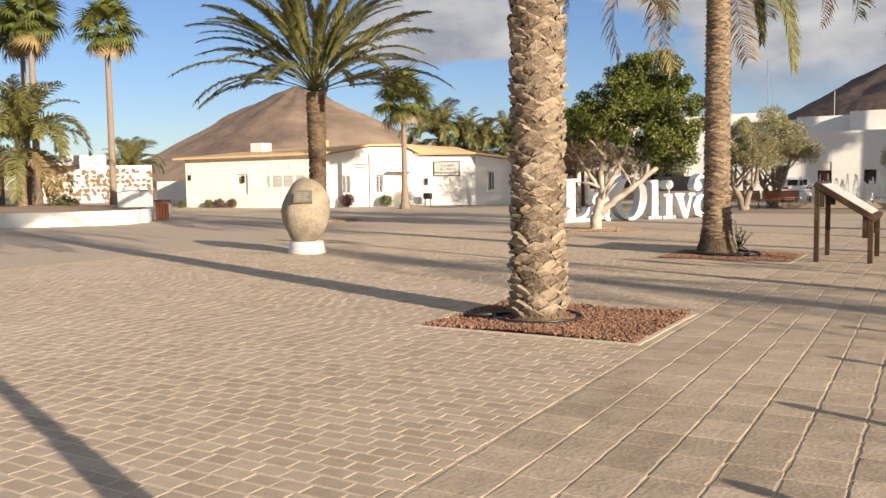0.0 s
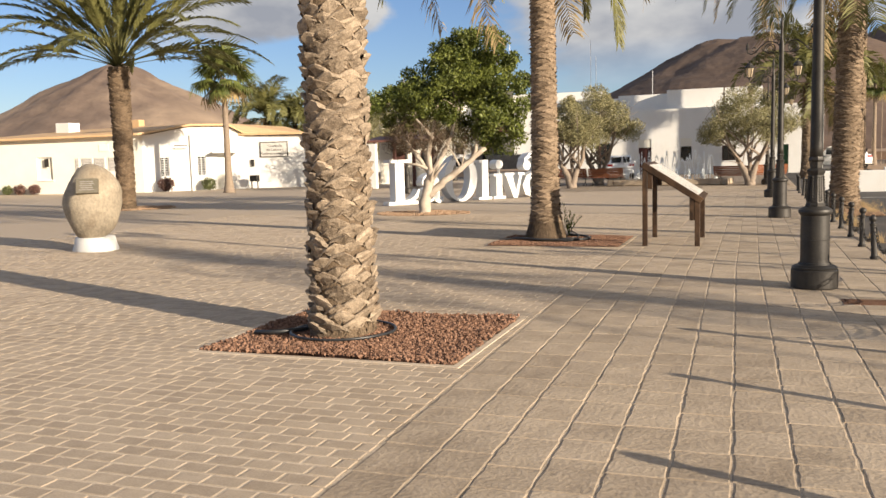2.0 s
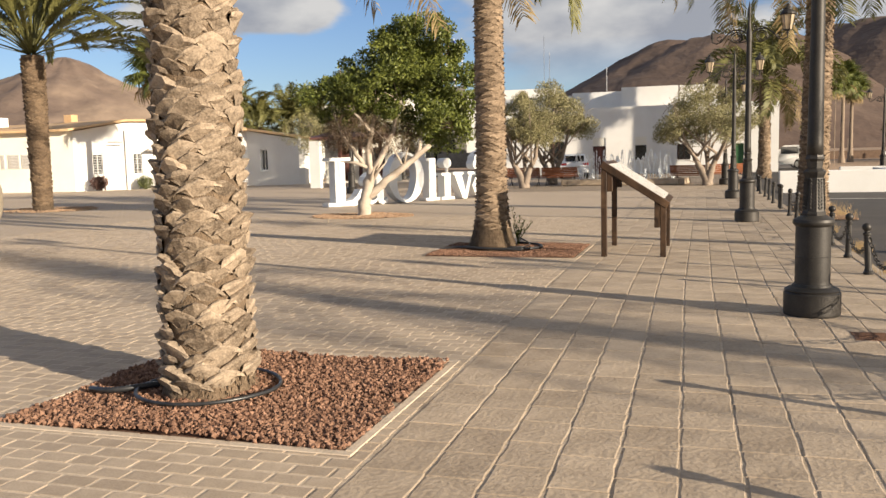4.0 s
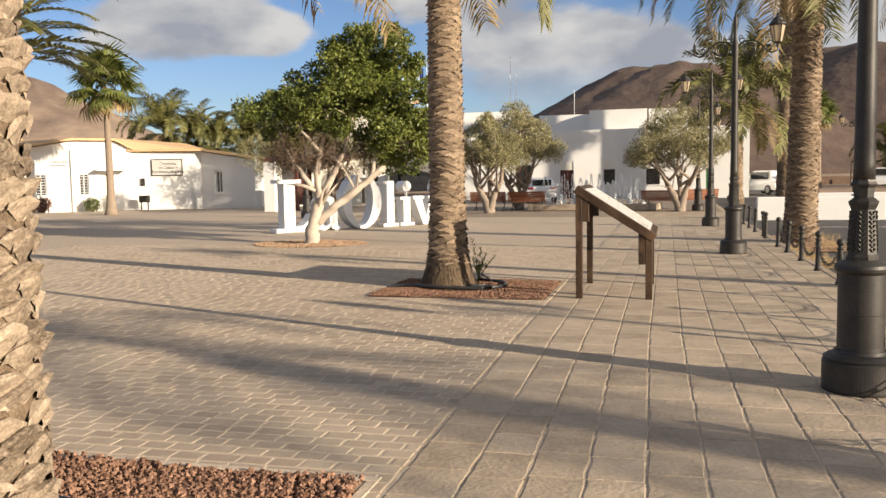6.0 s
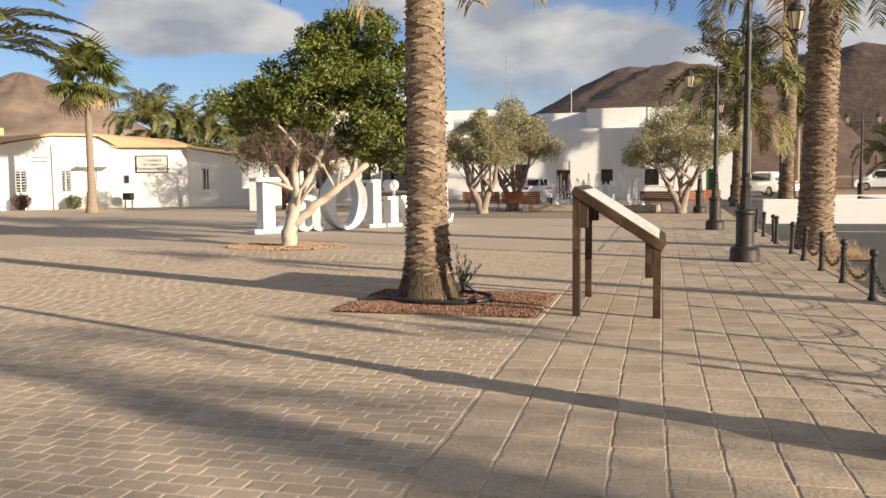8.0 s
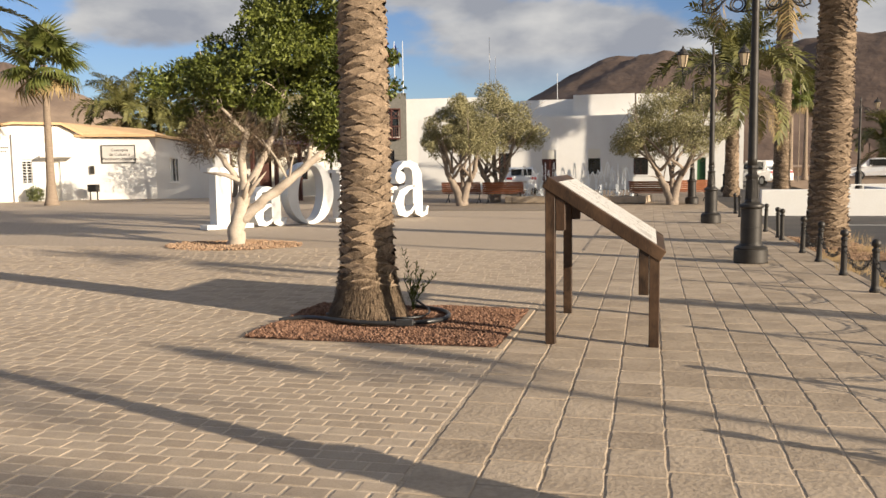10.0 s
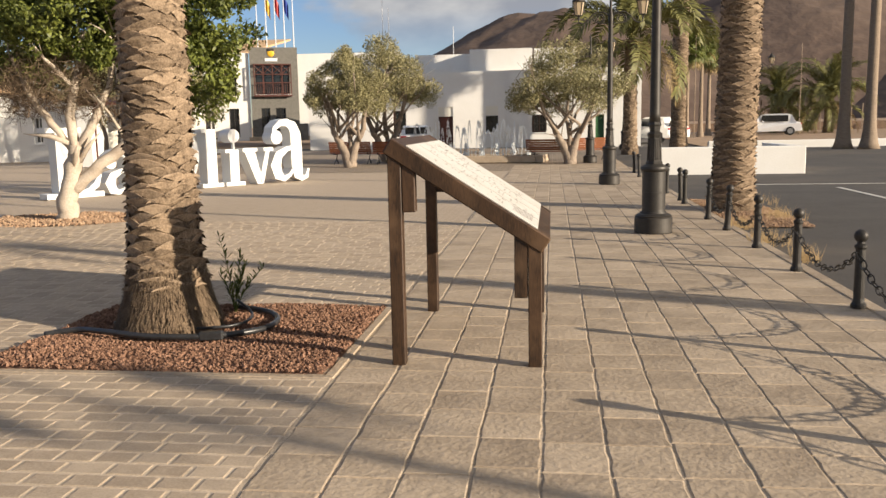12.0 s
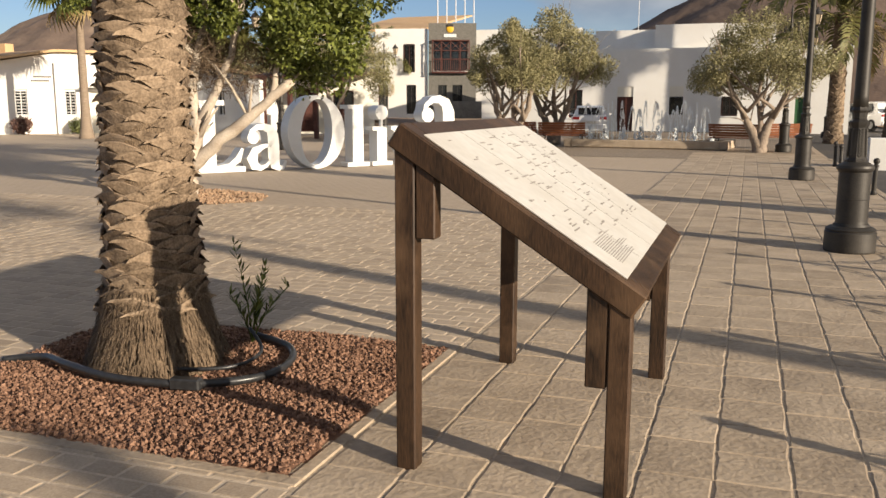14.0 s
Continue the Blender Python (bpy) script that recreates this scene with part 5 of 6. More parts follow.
def slab_roof(name, pts, t, material, parent, label=""):
    n = len(pts)
    V = [tuple(p) for p in pts] + [(p[0], p[1], p[2] + t) for p in pts]
    F = [tuple(range(n))[::-1], tuple(range(n, 2 * n))] + [(i, (i + 1) % n, n + (i + 1) % n, n + i) for i in range(n)]
    return raw(name, V, F, material, parent, label)


def white_house():
    h = thing("house", -30, 44, 0.22, "single-storey white house with ochre roof edge and barred windows", "house")
    A0, A1, G1, C1, D1 = (-40.6, 38.9), (-30.9, 41.2), (-26.9, 45.4), (-23.55, 46.6), (-19.4, 45.4)
    inv = Matrix.Translation((30, -44, -0.22))
    made = []
    o = [(3.55, 4.5, 1.0, 2.3)]
    w, m = wall("wall", A0, A1, 0.1, 3.38, CREAM, h, o, label="cream washed side wall", z1b=3.50)
    made += [w, opening(h, m, o[0], bars=0, leaf=CREAM, mull=0)]
    made.append(part("window_grille", boxed(4.05, -0.04, 1.75, 4.3, -0.01, 2.2, 0, m), IRON, h))
    for u in (5.95, 6.35, 7.1, 7.95):
        made.append(part("notice_board", boxed(u, -0.05, 1.45, u + (0.2 if u < 6.2 else 0.62), -0.006, 2.2, 0.01, m), BOARD, h, "framed printed notices"))
        bm = bmesh.new()
        for k in range(8):
            box(bm, u + 0.05, -0.058, 1.52 + k * 0.08, u + (0.15 if u < 6.2 else 0.56), -0.052, 1.55 + k * 0.08, 0, m)
        made.append(part("notice_print", bm, INK, h))
    made.append(part("small_sign", boxed(7.4, -0.03, 2.55, 8.0, -0.006, 2.95, 0.005, m), WHITE, h))
    made.append(part("house_number", boxed(0.15, -0.03, 1.95, 0.4, -0.006, 2.3, 0.005, m), IRON, h))
    o = [(0.9, 1.45, 0.95, 2.2), (3.0, 3.5, 0.95, 2.2), (4.1, 4.75, 0.0, 2.15)]
    dx, dy = (G1[0] - A1[0]) / 5.8, (G1[1] - A1[1]) / 5.8
    M1, M2 = (A1[0] + dx * 2.7, A1[1] + dy * 2.7), (A1[0] + dx * 4.8, A1[1] + dy * 4.8)
    w, m = wall("wall", A1, M1, 0.1, 3.45, WHITE, h, o[:1], label="white washed gable wall", z1b=3.95)
    made.append(w)
    w, _ = wall("wall", M1, M2, 0.1, 3.95, WHITE, h, [(q[0] - 2.7, q[1] - 2.7, q[2], q[3]) for q in o[1:]], label="white washed gable wall")
    made.append(w)
    w, _ = wall("wall", M2, G1, 0.1, 3.95, WHITE, h, label="white washed gable wall", z1b=3.45)
    made.append(w)
    for q in o[:2]:
        made.append(opening(h, m, q, bars=9, slats=True))
    made.append(opening(h, m, o[2], "door", leaf=CREAM, mull=0))
    made.append(part("porch_canopy", boxed(3.75, -0.75, 2.28, 5.3, -0.004, 2.36, 0.01, m), WHITE, h, "thin concrete canopy over the door"))
    made.append(part("pier", boxed(2.62, -0.16, 0.0, 2.78, -0.004, 3.4, 0.01, m), WHITE, h))
    bm = bmesh.new()
    for k, (a, b) in enumerate(((1.75, 2.5), (1.65, 2.45))):
        for j in range(9):
            box(bm, a + j * 0.085, -0.02, 2.72 - 0.18 * k, a + j * 0.085 + 0.055, -0.005, 2.80 - 0.18 * k, 0, m)
    made.append(part("wall_lettering", bm, IRON, h, "small dark metal letters on the wall"))
    w, m = wall("wall", G1, C1, 0.1, 3.35, WHITE, h, (), label="white washed wall with a framed sign", z1b=3.35)
    made.append(w)
    sg = part("sign", boxed(0.95, -0.05, 2.0, 2.55, -0.006, 2.85, 0.008, m), BOARD, h, "white office sign in a dark frame")
    made.append(sg)
    bm = bmesh.new()
    for b in ((0.92, 1.97, 0.97, 2.88), (2.53, 1.97, 2.58, 2.88), (0.97, 2.83, 2.53, 2.88), (0.97, 1.97, 2.53, 2.02)):
        box(bm, b[0], -0.06, b[1], b[2], -0.052, b[3], 0, m)
    made.append(part("sign_frame", bm, IRON, h))
    for k, s in enumerate(("Concejalía", "de Cultura y", "Patrimonio Histórico")):
        made.append(text_mesh(s, 0.2, 0.004, IRON, "sign_writing", h, m @ pose(1.82, -0.056, 2.57 - 0.22 * k, 90, 0, 0)))
    made.append(part("meter_box", boxed(0.35, -0.10, 1.45, 0.55, -0.006, 1.85, 0.01, m), IRON, h))
    o = [(1.0, 1.55, 1.0, 2.2)]
    w, m = wall("wall", C1, D1, 0.1, 3.35, WHITE, h, o, label="white side wall", z1b=2.72)
    made += [w, opening(h, m, o[0], bars=0)]
    w, m = wall("wall", D1, (-24.0, 58), 0.1, 2.9, WHITE, h)
    made.append(w)
    w, m = wall("wall", (-44.0, 51.0), A0, 0.1, 3.3, CREAM, h)
    made.append(w)
    E = [(-41.1, 38.3, 3.36), (-30.75, 40.7, 3.47), (M1[0] + 0.2, M1[1] - 0.2, 3.97), (M2[0] + 0.2, M2[1] - 0.2, 3.97), (-31.5, 58, 4.3), (-44.5, 51.3, 4.4)]
    made.append(slab_roof("roof", E, 0.12, ROOF, h, "ochre roof slab with thin eaves"))
    E = [(M2[0] + 0.21, M2[1] - 0.19, 3.972), (G1[0] + 0.2, G1[1] - 0.2, 3.46), (-28.2, 57, 3.5), (-31.4, 58, 4.302)]
    made.append(slab_roof("roof", E, 0.12, ROOF, h, "ochre roof slab falling to one side"))
    E = [(-27.1, 45.1, 3.40), (-23.35, 46.3, 3.38), (-19.1, 45.2, 2.76), (-23.8, 58, 2.95), (-28.0, 58, 3.4)]
    made.append(slab_roof("roof", E, 0.12, ROOF, h, "ochre roof slab with thin eaves"))
    made.append(part("chimney", boxed(-0.28, -0.28, 0, 0.28, 0.28, 0.75, 0.02, pose(-35.4, 46.5, 3.95)), ROOF, h, "ochre block chimney"))
    made.append(part("chimney", boxed(-0.55, -0.5, 0, 0.55, 0.5, 1.0, 0.02, pose(-41.0, 46.4, 3.7)), WHITE, h, "white roof parapet block"))
    for q in made:
        q.matrix_basis = inv @ q.matrix_basis
    h.matrix_basis = Matrix.Translation(HUB) @ Matrix.Scale(FAR_K, 4) @ Matrix.Translation(-HUB) @ h.matrix_basis
    bx, by = west(-26.0, 44.9)
    bin_ = thing("litter_bin", bx, by, rise(bx, by), "dark metal litter bin on legs by the house", "litter bin")
    part("body", boxed(-0.3, -0.2, 0.5, 0.3, 0.2, 0.95, 0.02), IRON, bin_)
    for sx in (-0.25, 0.25):
        part("leg", boxed(sx - 0.03, -0.03, 0, sx + 0.03, 0.03, 0.5), IRON, bin_)


white_house()


def plain_building(name, x, y, label, cat="building"):
    return thing(name, x, y, rise(x, y), label, cat)


def rebase(parent, items):
    inv = parent.matrix_basis.inverted()
    for q in items:
        q.matrix_basis = inv @ q.matrix_basis


def white_block():
    b = plain_building("building", -5, 64, "long white flat-roofed building with dark door and small windows")
    z = 0.04
    made = []
    o = [(5.3, 6.1, 0.85, 2.45), (8.1, 9.0, 0.12, 2.62), (11.0, 11.75, 1.05, 2.62)]
    w, m = wall("wall", (-14.0, 63.4), (-1.55, 63.4), z, 4.75, WHITE, b, o, label="white washed front wall")
    made.append(w)
    made.append(opening(b, m, o[0], leaf=GLASS, frame_mat=DOOR_WOOD))
    made.append(part("shutter_box", boxed(8.1, 0.05, 2.05, 9.0, 0.12, 2.62, 0, m), CREAM, b))
    made.append(opening(b, m, (8.1, 9.0, 0.12, 2.05), "door", frame_mat=DOOR_WOOD, leaf=DOOR_WOOD, mull=1))
    made.append(part("shutter", boxed(11.0, 0.04, 2.05, 11.75, 0.10, 2.62, 0, m), CREAM, b, "half-closed pale roller shutter"))
    made.append(opening(b, m, (11.0, 11.75, 1.05, 2.05), frame_mat=IRON, mull=0))
    o = [(1.35, 2.2, 1.0, 2.05), (5.1, 5.6, 0.1, 2.0)]
    w, m = wall("wall", (-1.55, 63.15), (6.2, 63.15), z, 4.75, WHITE, b, o, label="white washed front wall")
    made.append(w)
    made.append(opening(b, m, o[0], frame_mat=DOOR_WOOD, bars=9))
    made.append(opening(b, m, o[1], "door", frame_mat=GREEN_PAINT, leaf=GREEN_PAINT, mull=0))
    w, m = wall("wall", (6.19, 63.46), (6.19, 76), z, 4.75, WHITE, b)
    made.append(w)
    w, m = wall("wall", (-13.99, 76), (-13.99, 63.71), z, 4.75, WHITE, b)
    made.append(w)
    made.append(slab_roof("roof", [(-13.9, 63.6, 4.62), (6.1, 63.6, 4.62), (6.1, 76, 4.62), (-13.9, 76, 4.62)], 0.1, WHITE, b))
    w, m = wall("wall", (-7.6, 65.5), (-4.0, 65.5), 4.72, 5.95, WHITE, b, label="set-back parapet wall")
    made.append(w)
    w, m = wall("wall", (-4.0, 64.2), (-0.2, 64.2), 4.72, 6.1, WHITE, b, label="upper white wall")
    made.append(w)
    w, m = wall("wall", (-3.99, 70), (-3.99, 64.51), 4.72, 6.1, WHITE, b)
    made.append(w)
    w, m = wall("wall", (-0.1, 64.6), (2.4, 64.6), 4.72, 6.1, WHITE, b)
    made.append(w)
    w, m = wall("wall", (-13.5, 66), (-7.6, 66), 4.72, 5.8, WHITE, b)
    made.append(w)
    for px, hh in ((-5.3, 1.9), (-9.9, 4.5), (-9.5, 3.2)):
        made.append(part("antenna", tube(bmesh.new(), [(px, 67, 4.7), (px, 67, 5.9 + hh)], 0.02, 5), POLE_WHITE, b))
    rebase(b, made)
    b.location.x -= 0.15


white_block()


def town_hall():
    b = plain_building("town_hall", -22, 79, "white two-storey town hall with a grey stone front and wooden balcony")
    z, made = 0.6, []
    P0, P1 = (-24.3, 78.3), (-20.75, 79.6)
    o = [(0.75, 1.45, 0.3, 2.6), (1.9, 2.7, 0.3, 2.6), (0.4, 3.1, 3.7, 6.0)]
    w, m = wall("wall", P0, P1, z, 8.0, TILE_STONE, b, o, label="grey coursed stone front")
    made.append(w)
    made += [opening(b, m, o[0], "door", frame_mat=IRON), opening(b, m, o[1], "door", frame_mat=IRON)]
    win = opening(b, m, o[2], frame_mat=DOOR_WOOD, mull=3)
    made.append(win)
    made.append(part("balcony_floor", boxed(0.25, -0.47, 3.5, 3.25, -0.004, 3.62, 0.01, m), DOOR_WOOD, b, "dark red carved wooden balcony"))
    made.append(part("balcony_roof", boxed(0.25, -0.48, 5.98, 3.25, -0.004, 6.08, 0.01, m), DOOR_WOOD, b))
    made.append(part("handrail", boxed(0.25, -0.47, 4.55, 3.25, -0.39, 4.63, 0.01, m), DOOR_WOOD, b))
    for k in range(19):
        x = 0.3 + k * 2.9 / 18
        made.append(part("baluster", boxed(x - 0.02, -0.45, 3.6, x + 0.02, -0.41, 4.56, 0.004, m), DOOR_WOOD, b))
    for x in (0.3, 1.0, 1.75, 2.5, 3.2):
        made.append(part("balcony_post", boxed(x - 0.045, -0.46, 3.62, x + 0.045, -0.38, 5.99, 0.006, m), DOOR_WOOD, b))
    for x0, x1 in ((0.3, 1.0), (1.0, 1.75), (1.75, 2.5), (2.5, 3.2)):
        for a, c in ((5.3, 5.95), (5.95, 5.3)):
            bm = bmesh.new()
            tube(bm, [(x0, -0.42, a), (x1, -0.42, c)], 0.03, 4)
            bmesh.ops.transform(bm, matrix=m, verts=bm.verts)
            made.append(part("cross_brace", bm, DOOR_WOOD, b))
        made.append(part("cross_rail", boxed(x0, -0.45, 5.22, x1, -0.39, 5.3, 0.006, m), DOOR_WOOD, b))
    bm = bmesh.new()
    bmesh.ops.create_uvsphere(bm, u_segments=14, v_segments=8, radius=0.3, matrix=m @ pose(1.7, -0.02, 6.95) @ Matrix.Diagonal((1, 0.3, 1, 1)))
    made.append(part("coat_of_arms", bm, YELLOW, b, "yellow and dark enamel shield"))
    made.append(part("shield_crown", boxed(1.45, -0.1, 7.1, 1.95, -0.004, 7.3, 0.02, m), IRON, b))
    made.append(part("name_plate", boxed(1.2, -0.06, 6.3, 2.2, -0.004, 6.55, 0.01, m), POLE_WHITE, b, "pale name plate"))
    o = [(2.3, 3.2, 3.6, 5.8), (2.5, 3.3, 0.3, 2.6), (0.2, 1.0, 0.3, 2.6)]
    w, m = wall("wall", (-28.6, 77.6), (-24.5, 78.5), z, 7.6, WHITE, b, o, label="white washed wing")
    made.append(w)
    made += [opening(b, m, o[0], frame_mat=DOOR_WOOD, mull=1, bars=5), opening(b, m, o[1], "door", frame_mat=IRON), opening(b, m, o[2], "door", frame_mat=DOOR_WOOD)]
    w, m = wall("wall", (-20.9, 79.9), (-12.5, 80.5), z, 7.5, WHITE, b, label="white washed wing")
    made.append(w)
    made.append(slab_roof("roof", [(-32, 78.2, 7.45), (-25, 78.8, 7.45), (-24.4, 90, 9.6), (-32, 90, 9.6)], 0.15, ROOF, b, "ochre pitched roof"))
    w, m = wall("wall", (-36, 76), (-28.6, 77.6), z, 6.6, WHITE, b)
    made.append(w)
    made.append(part("steps", boxed(-0.3, -1.6, 0, 5.2, -0.01, 0.32, 0.02, Matrix.Translation((-24.3, 78.3, z)) @ Matrix.Rotation(0.35, 4, "Z")), SLAB, b))
    made.append(part("planter_wall", boxed(0.9, -3.4, 0.0, 4.2, -3.0, 1.3, 0.02, Matrix.Translation((-24.3, 78.3, z)) @ Matrix.Rotation(0.35, 4, "Z")), DARKSTONE, b, "dark stone planter wall"))
    rebase(b, made)
    b.location.x += 1.15
    fg = [(-22.85 + k * 0.68, 79.6 + 0.25 * k) for k in range(5)]
    for k, (x, y) in enumerate(fg):
        f = thing("flagpole", x, y, 7.9, "white flagpole on the town hall roof", "flagpole", "flagpoles")
        part("pole", tube(bmesh.new(), [(0, 0, 0), (0, 0, 4.6)], [0.05, 0.03], 8), POLE_WHITE, f)
        if k in (1, 2, 3):
            bm = bmesh.new()
            n = 8
            for j in range(n):
                x0, x1 = 0.04 + 0.05 * j, 0.04 + 0.05 * (j + 1)
                y0, y1 = 0.06 * math.sin(j * 1.3), 0.06 * math.sin((j + 1) * 1.3)
                bm.faces.new([bm.verts.new(q) for q in ((x0, y0, 3.1 - 0.1 * j), (x1, y1, 3.0 - 0.1 * j), (x1, y1, 4.3 - 0.12 * j), (x0, y0, 4.42 - 0.12 * j))])
            part("flag", bm, (YELLOW, RED, BLUE)[k - 1], f, ("limp yellow flag", "limp red flag", "limp blue flag")[k - 1])


town_hall()


def dark_pergola():
    b = plain_building("building", -20, 52, "low white building with a dark reddish porch behind the letters")
    made = []
    w, m = wall("wall", (-19.2, 45.6), (-18.6, 45.6), 0.1, 2.65, WHITE, b)
    made.append(w)
    o = [(0.8, 1.7, 0.1, 2.2), (2.6, 3.6, 0.9, 2.1)]
    w, m = wall("wall", (-20.5, 50.5), (-16.4, 52.6), 0.2, 3.0, CREAM, b, o)
    made.append(w)
    for q in o:
        made.append(opening(b, m, q, "door" if q[2] < 0.5 else "window", frame_mat=DOOR_WOOD, leaf=DOOR_WOOD if q[2] < 0.5 else GLASS))
    made.append(slab_roof("porch_roof", [(-19.6, 46.5, 2.75), (-16.0, 48.5, 2.75), (-16.3, 52.9, 3.1), (-20.6, 50.7, 3.1)], 0.12, DOOR_WOOD, b, "dark red wooden porch roof"))
    for k in range(4):
        f = k / 3
        made.append(part("porch_post", boxed(-0.09, -0.09, 0.1, 0.09, 0.09, 2.75, 0.01, pose(-19.2 + 3.0 * f, 46.9 + 1.66 * f, 0)), DOOR_WOOD, b))
    rebase(b, made)


dark_pergola()


def low_wall():
    w = thing("low_wall", 4.1, 38.0, 0, "low whitewashed wall beside the road", "wall")
    part("front", boxed(0, 0, -0.1, 4.25, 0.35, 0.78, 0.02), WHITE, w)
    part("end", boxed(3.9, 0.352, -0.1, 4.252, 4.0, 0.775, 0.02), WHITE, w)


low_wall()


def bench(x, y, rz, label):
    b = thing("bench", x, y, rise(x, y), label, "bench", "benches", rz=rz)
    for k in range(5):
        part("seat_slat", boxed(-0.9, -0.22 + k * 0.095, 0.42, 0.9, -0.14 + k * 0.095, 0.455, 0.006), BENCH_WOOD, b)
    for k in range(5):
        part("back_slat", boxed(-0.9, 0, 0, 0.9, 0.03, 0.08, 0.006, pose(0, 0.27 + 0.025 * k, 0.49 + k * 0.09, -14, 0, 0)), BENCH_WOOD, b)
    for sx in (-0.72, 0.72):
        bm = bmesh.new()
        tube(bm, [(sx, -0.28, 0), (sx, -0.2, 0.12), (sx, -0.05, 0.2), (sx, 0.1, 0.12), (sx, 0.3, 0)], 0.022, 6)
        tube(bm, [(sx, -0.05, 0.2), (sx, -0.2, 0.40), (sx, 0.24, 0.41), (sx, 0.40, 0.93)], 0.022, 6)
        tube(bm, [(sx, -0.2, 0.42), (sx, -0.26, 0.6), (sx, 0.3, 0.64)], 0.018, 6)
        part("iron_end", bm, IRON, b, "scrolled dark iron bench end")


bench(-5.6, 46.2, 182, "reddish slatted wooden bench with iron ends seen from behind")
bench(-7.5, 46.5, 176, "reddish slatted wooden bench in tree shade")
bench(0.75, 45.75, 160, "reddish slatted wooden bench under the olive tree")
bench(2.3, 47.0, 200, "reddish slatted wooden bench under the olive tree")


def fountain():
    f = thing("fountain", -2.4, 46.7, rise(-2.4, 46.7), "low stone fountain basin with thin water jets", "fountain", rz=-6)
    for s in (-1, 1):
        part("rim", boxed(-2.7, s * 0.95 - 0.16, 0, 2.7, s * 0.95 + 0.16, 0.3, 0.03), SLAB, f, "brown stone rim")
        part("rim", boxed(s * 2.86 - 0.156, -1.1, 0, s * 2.86 + 0.156, 1.1, 0.3, 0.03), SLAB, f, "brown stone rim")
    part("water", boxed(-2.7, -0.79, 0.05, 2.7, 0.79, 0.2), GLASS, f, "dark pool water")
    rg = random.Random(9)
    V, F = [], []
    for k in range(30):
        x0, dx, h = -2.4 + 4.8 * k / 30, rg.uniform(-0.5, 0.5), rg.uniform(1.0, 1.5)
        for j in range(110):
            t = rg.random()
            x, z = x0 + dx * t, 0.2 + h * 4 * t * (1 - t) + rg.uniform(-0.02, 0.02)
            y = rg.uniform(-0.05, 0.05) + (0.5 if k % 2 else -0.5) * (1 - t)
            s = rg.uniform(0.014, 0.028)
            i = len(V)
            V += [(x - s, y, z), (x + s, y, z), (x, y, z + s * 3)]
            F.append((i, i + 1, i + 2))
    for k in range(8):
        x0 = -2.3 + 4.6 * k / 7
        for j in range(90):
            t = rg.random()
            x, z, s = x0 + rg.gauss(0, 0.05) * (1.5 - t), 0.2 + 0.55 * t, rg.uniform(0.02, 0.04)
            i = len(V)
            V += [(x - s, rg.uniform(-0.1, 0.1), z), (x + s, 0, z), (x, 0, z + s * 2)]
            F.append((i, i + 1, i + 2))
    raw("water_jet", V, F, WATER, f, "thin white water jets")["kind"] = "stuff"


fountain()


def car(x, y, rz, label, suv=False):
    c = thing("car", x, y, rise(x, y), label, "car", "parked cars", rz=rz)
    H = 1.62 if suv else 1.46
    prof = [(-2.1, 0.35), (-2.15, 0.75), (-2.05, 0.98), (-1.75, 1.02), (-1.45, H - 0.08), (-1.1, H), (0.35, H), (0.65, H - 0.06), (1.3, 1.0), (2.0, 0.86), (2.12, 0.6), (2.1, 0.32)]
    bm = bmesh.new()
    rows = []
    for yy, sc in ((-0.86, 0.0), (-0.80, 1.0), (0.80, 1.0), (0.86, 0.0)):
        rows.append([bm.verts.new((px, yy * (0.80 if pz > 1.05 else 1.0), pz if sc else min(pz, 0.95) - 0.03)) for px, pz in prof])
    for a, b in zip(rows, rows[1:]):
        for k in range(len(prof) - 1):
            bm.faces.new((a[k], a[k + 1], b[k + 1], b[k]))
    bm.faces.new(rows[0][::-1]), bm.faces.new(rows[-1])
    bmesh.ops.recalc_face_normals(bm, faces=bm.faces)
    part("body", bm, CAR_WHITE, c)
    part("rear_window", boxed(-0.56, 0, 0, 0.56, 0.02, 0.40, 0.0, Matrix.Translation((-1.80, 0, 1.04)) @ Matrix.Rotation(radians(90), 4, "Z") @ Matrix.Rotation(radians(-34), 4, "X")), GLASS, c)
    for s in (-1, 1):
        part("side_window", boxed(-1.2, s * 0.76 - 0.012, 1.04, 0.7, s * 0.76 + 0.012, H - 0.1), GLASS, c)
        part("tail_light", boxed(-2.16, s * 0.66 - 0.16, 0.80, -2.06, s * 0.66 + 0.16, 0.93, 0.02), RED, c)
        part("mirror", boxed(0.55, s * 0.98 - 0.1, 0.98, 0.68, s * 0.98 + 0.08, 1.1, 0.02), CAR_WHITE, c)
        for wx in (-1.35, 1.3):
            bm = lathed([(0.31, -0.1), (0.325, -0.07), (0.325, 0.07), (0.31, 0.1)], 20)
            bmesh.ops.transform(bm, matrix=pose(wx, s * 0.80, 0.325, 90, 0, 0), verts=bm.verts)
            wh = part("wheel", bm, RUBBER, c)
            bm = lathed([(0.2, -0.105), (0.21, 0.0), (0.2, 0.105)], 16)
            bmesh.ops.transform(bm, matrix=pose(wx, s * 0.80, 0.325, 90, 0, 0), verts=bm.verts)
            part("rim", bm, METAL, wh)
    part("number_plate", boxed(-2.175, -0.26, 0.62, -2.15, 0.26, 0.73), WHITE_LINE, c)
    part("bumper", boxed(-2.19, -0.8, 0.34, -2.05, 0.8, 0.58, 0.03), CAR_WHITE, c)


car(-6.5, 57.2, 100, "white hatchback parked before the white building")
car(7.6, 68.0, 120, "white estate car parked beside the road", True)
car(17.5, 80.0, 170, "white car parked far down the road", True)


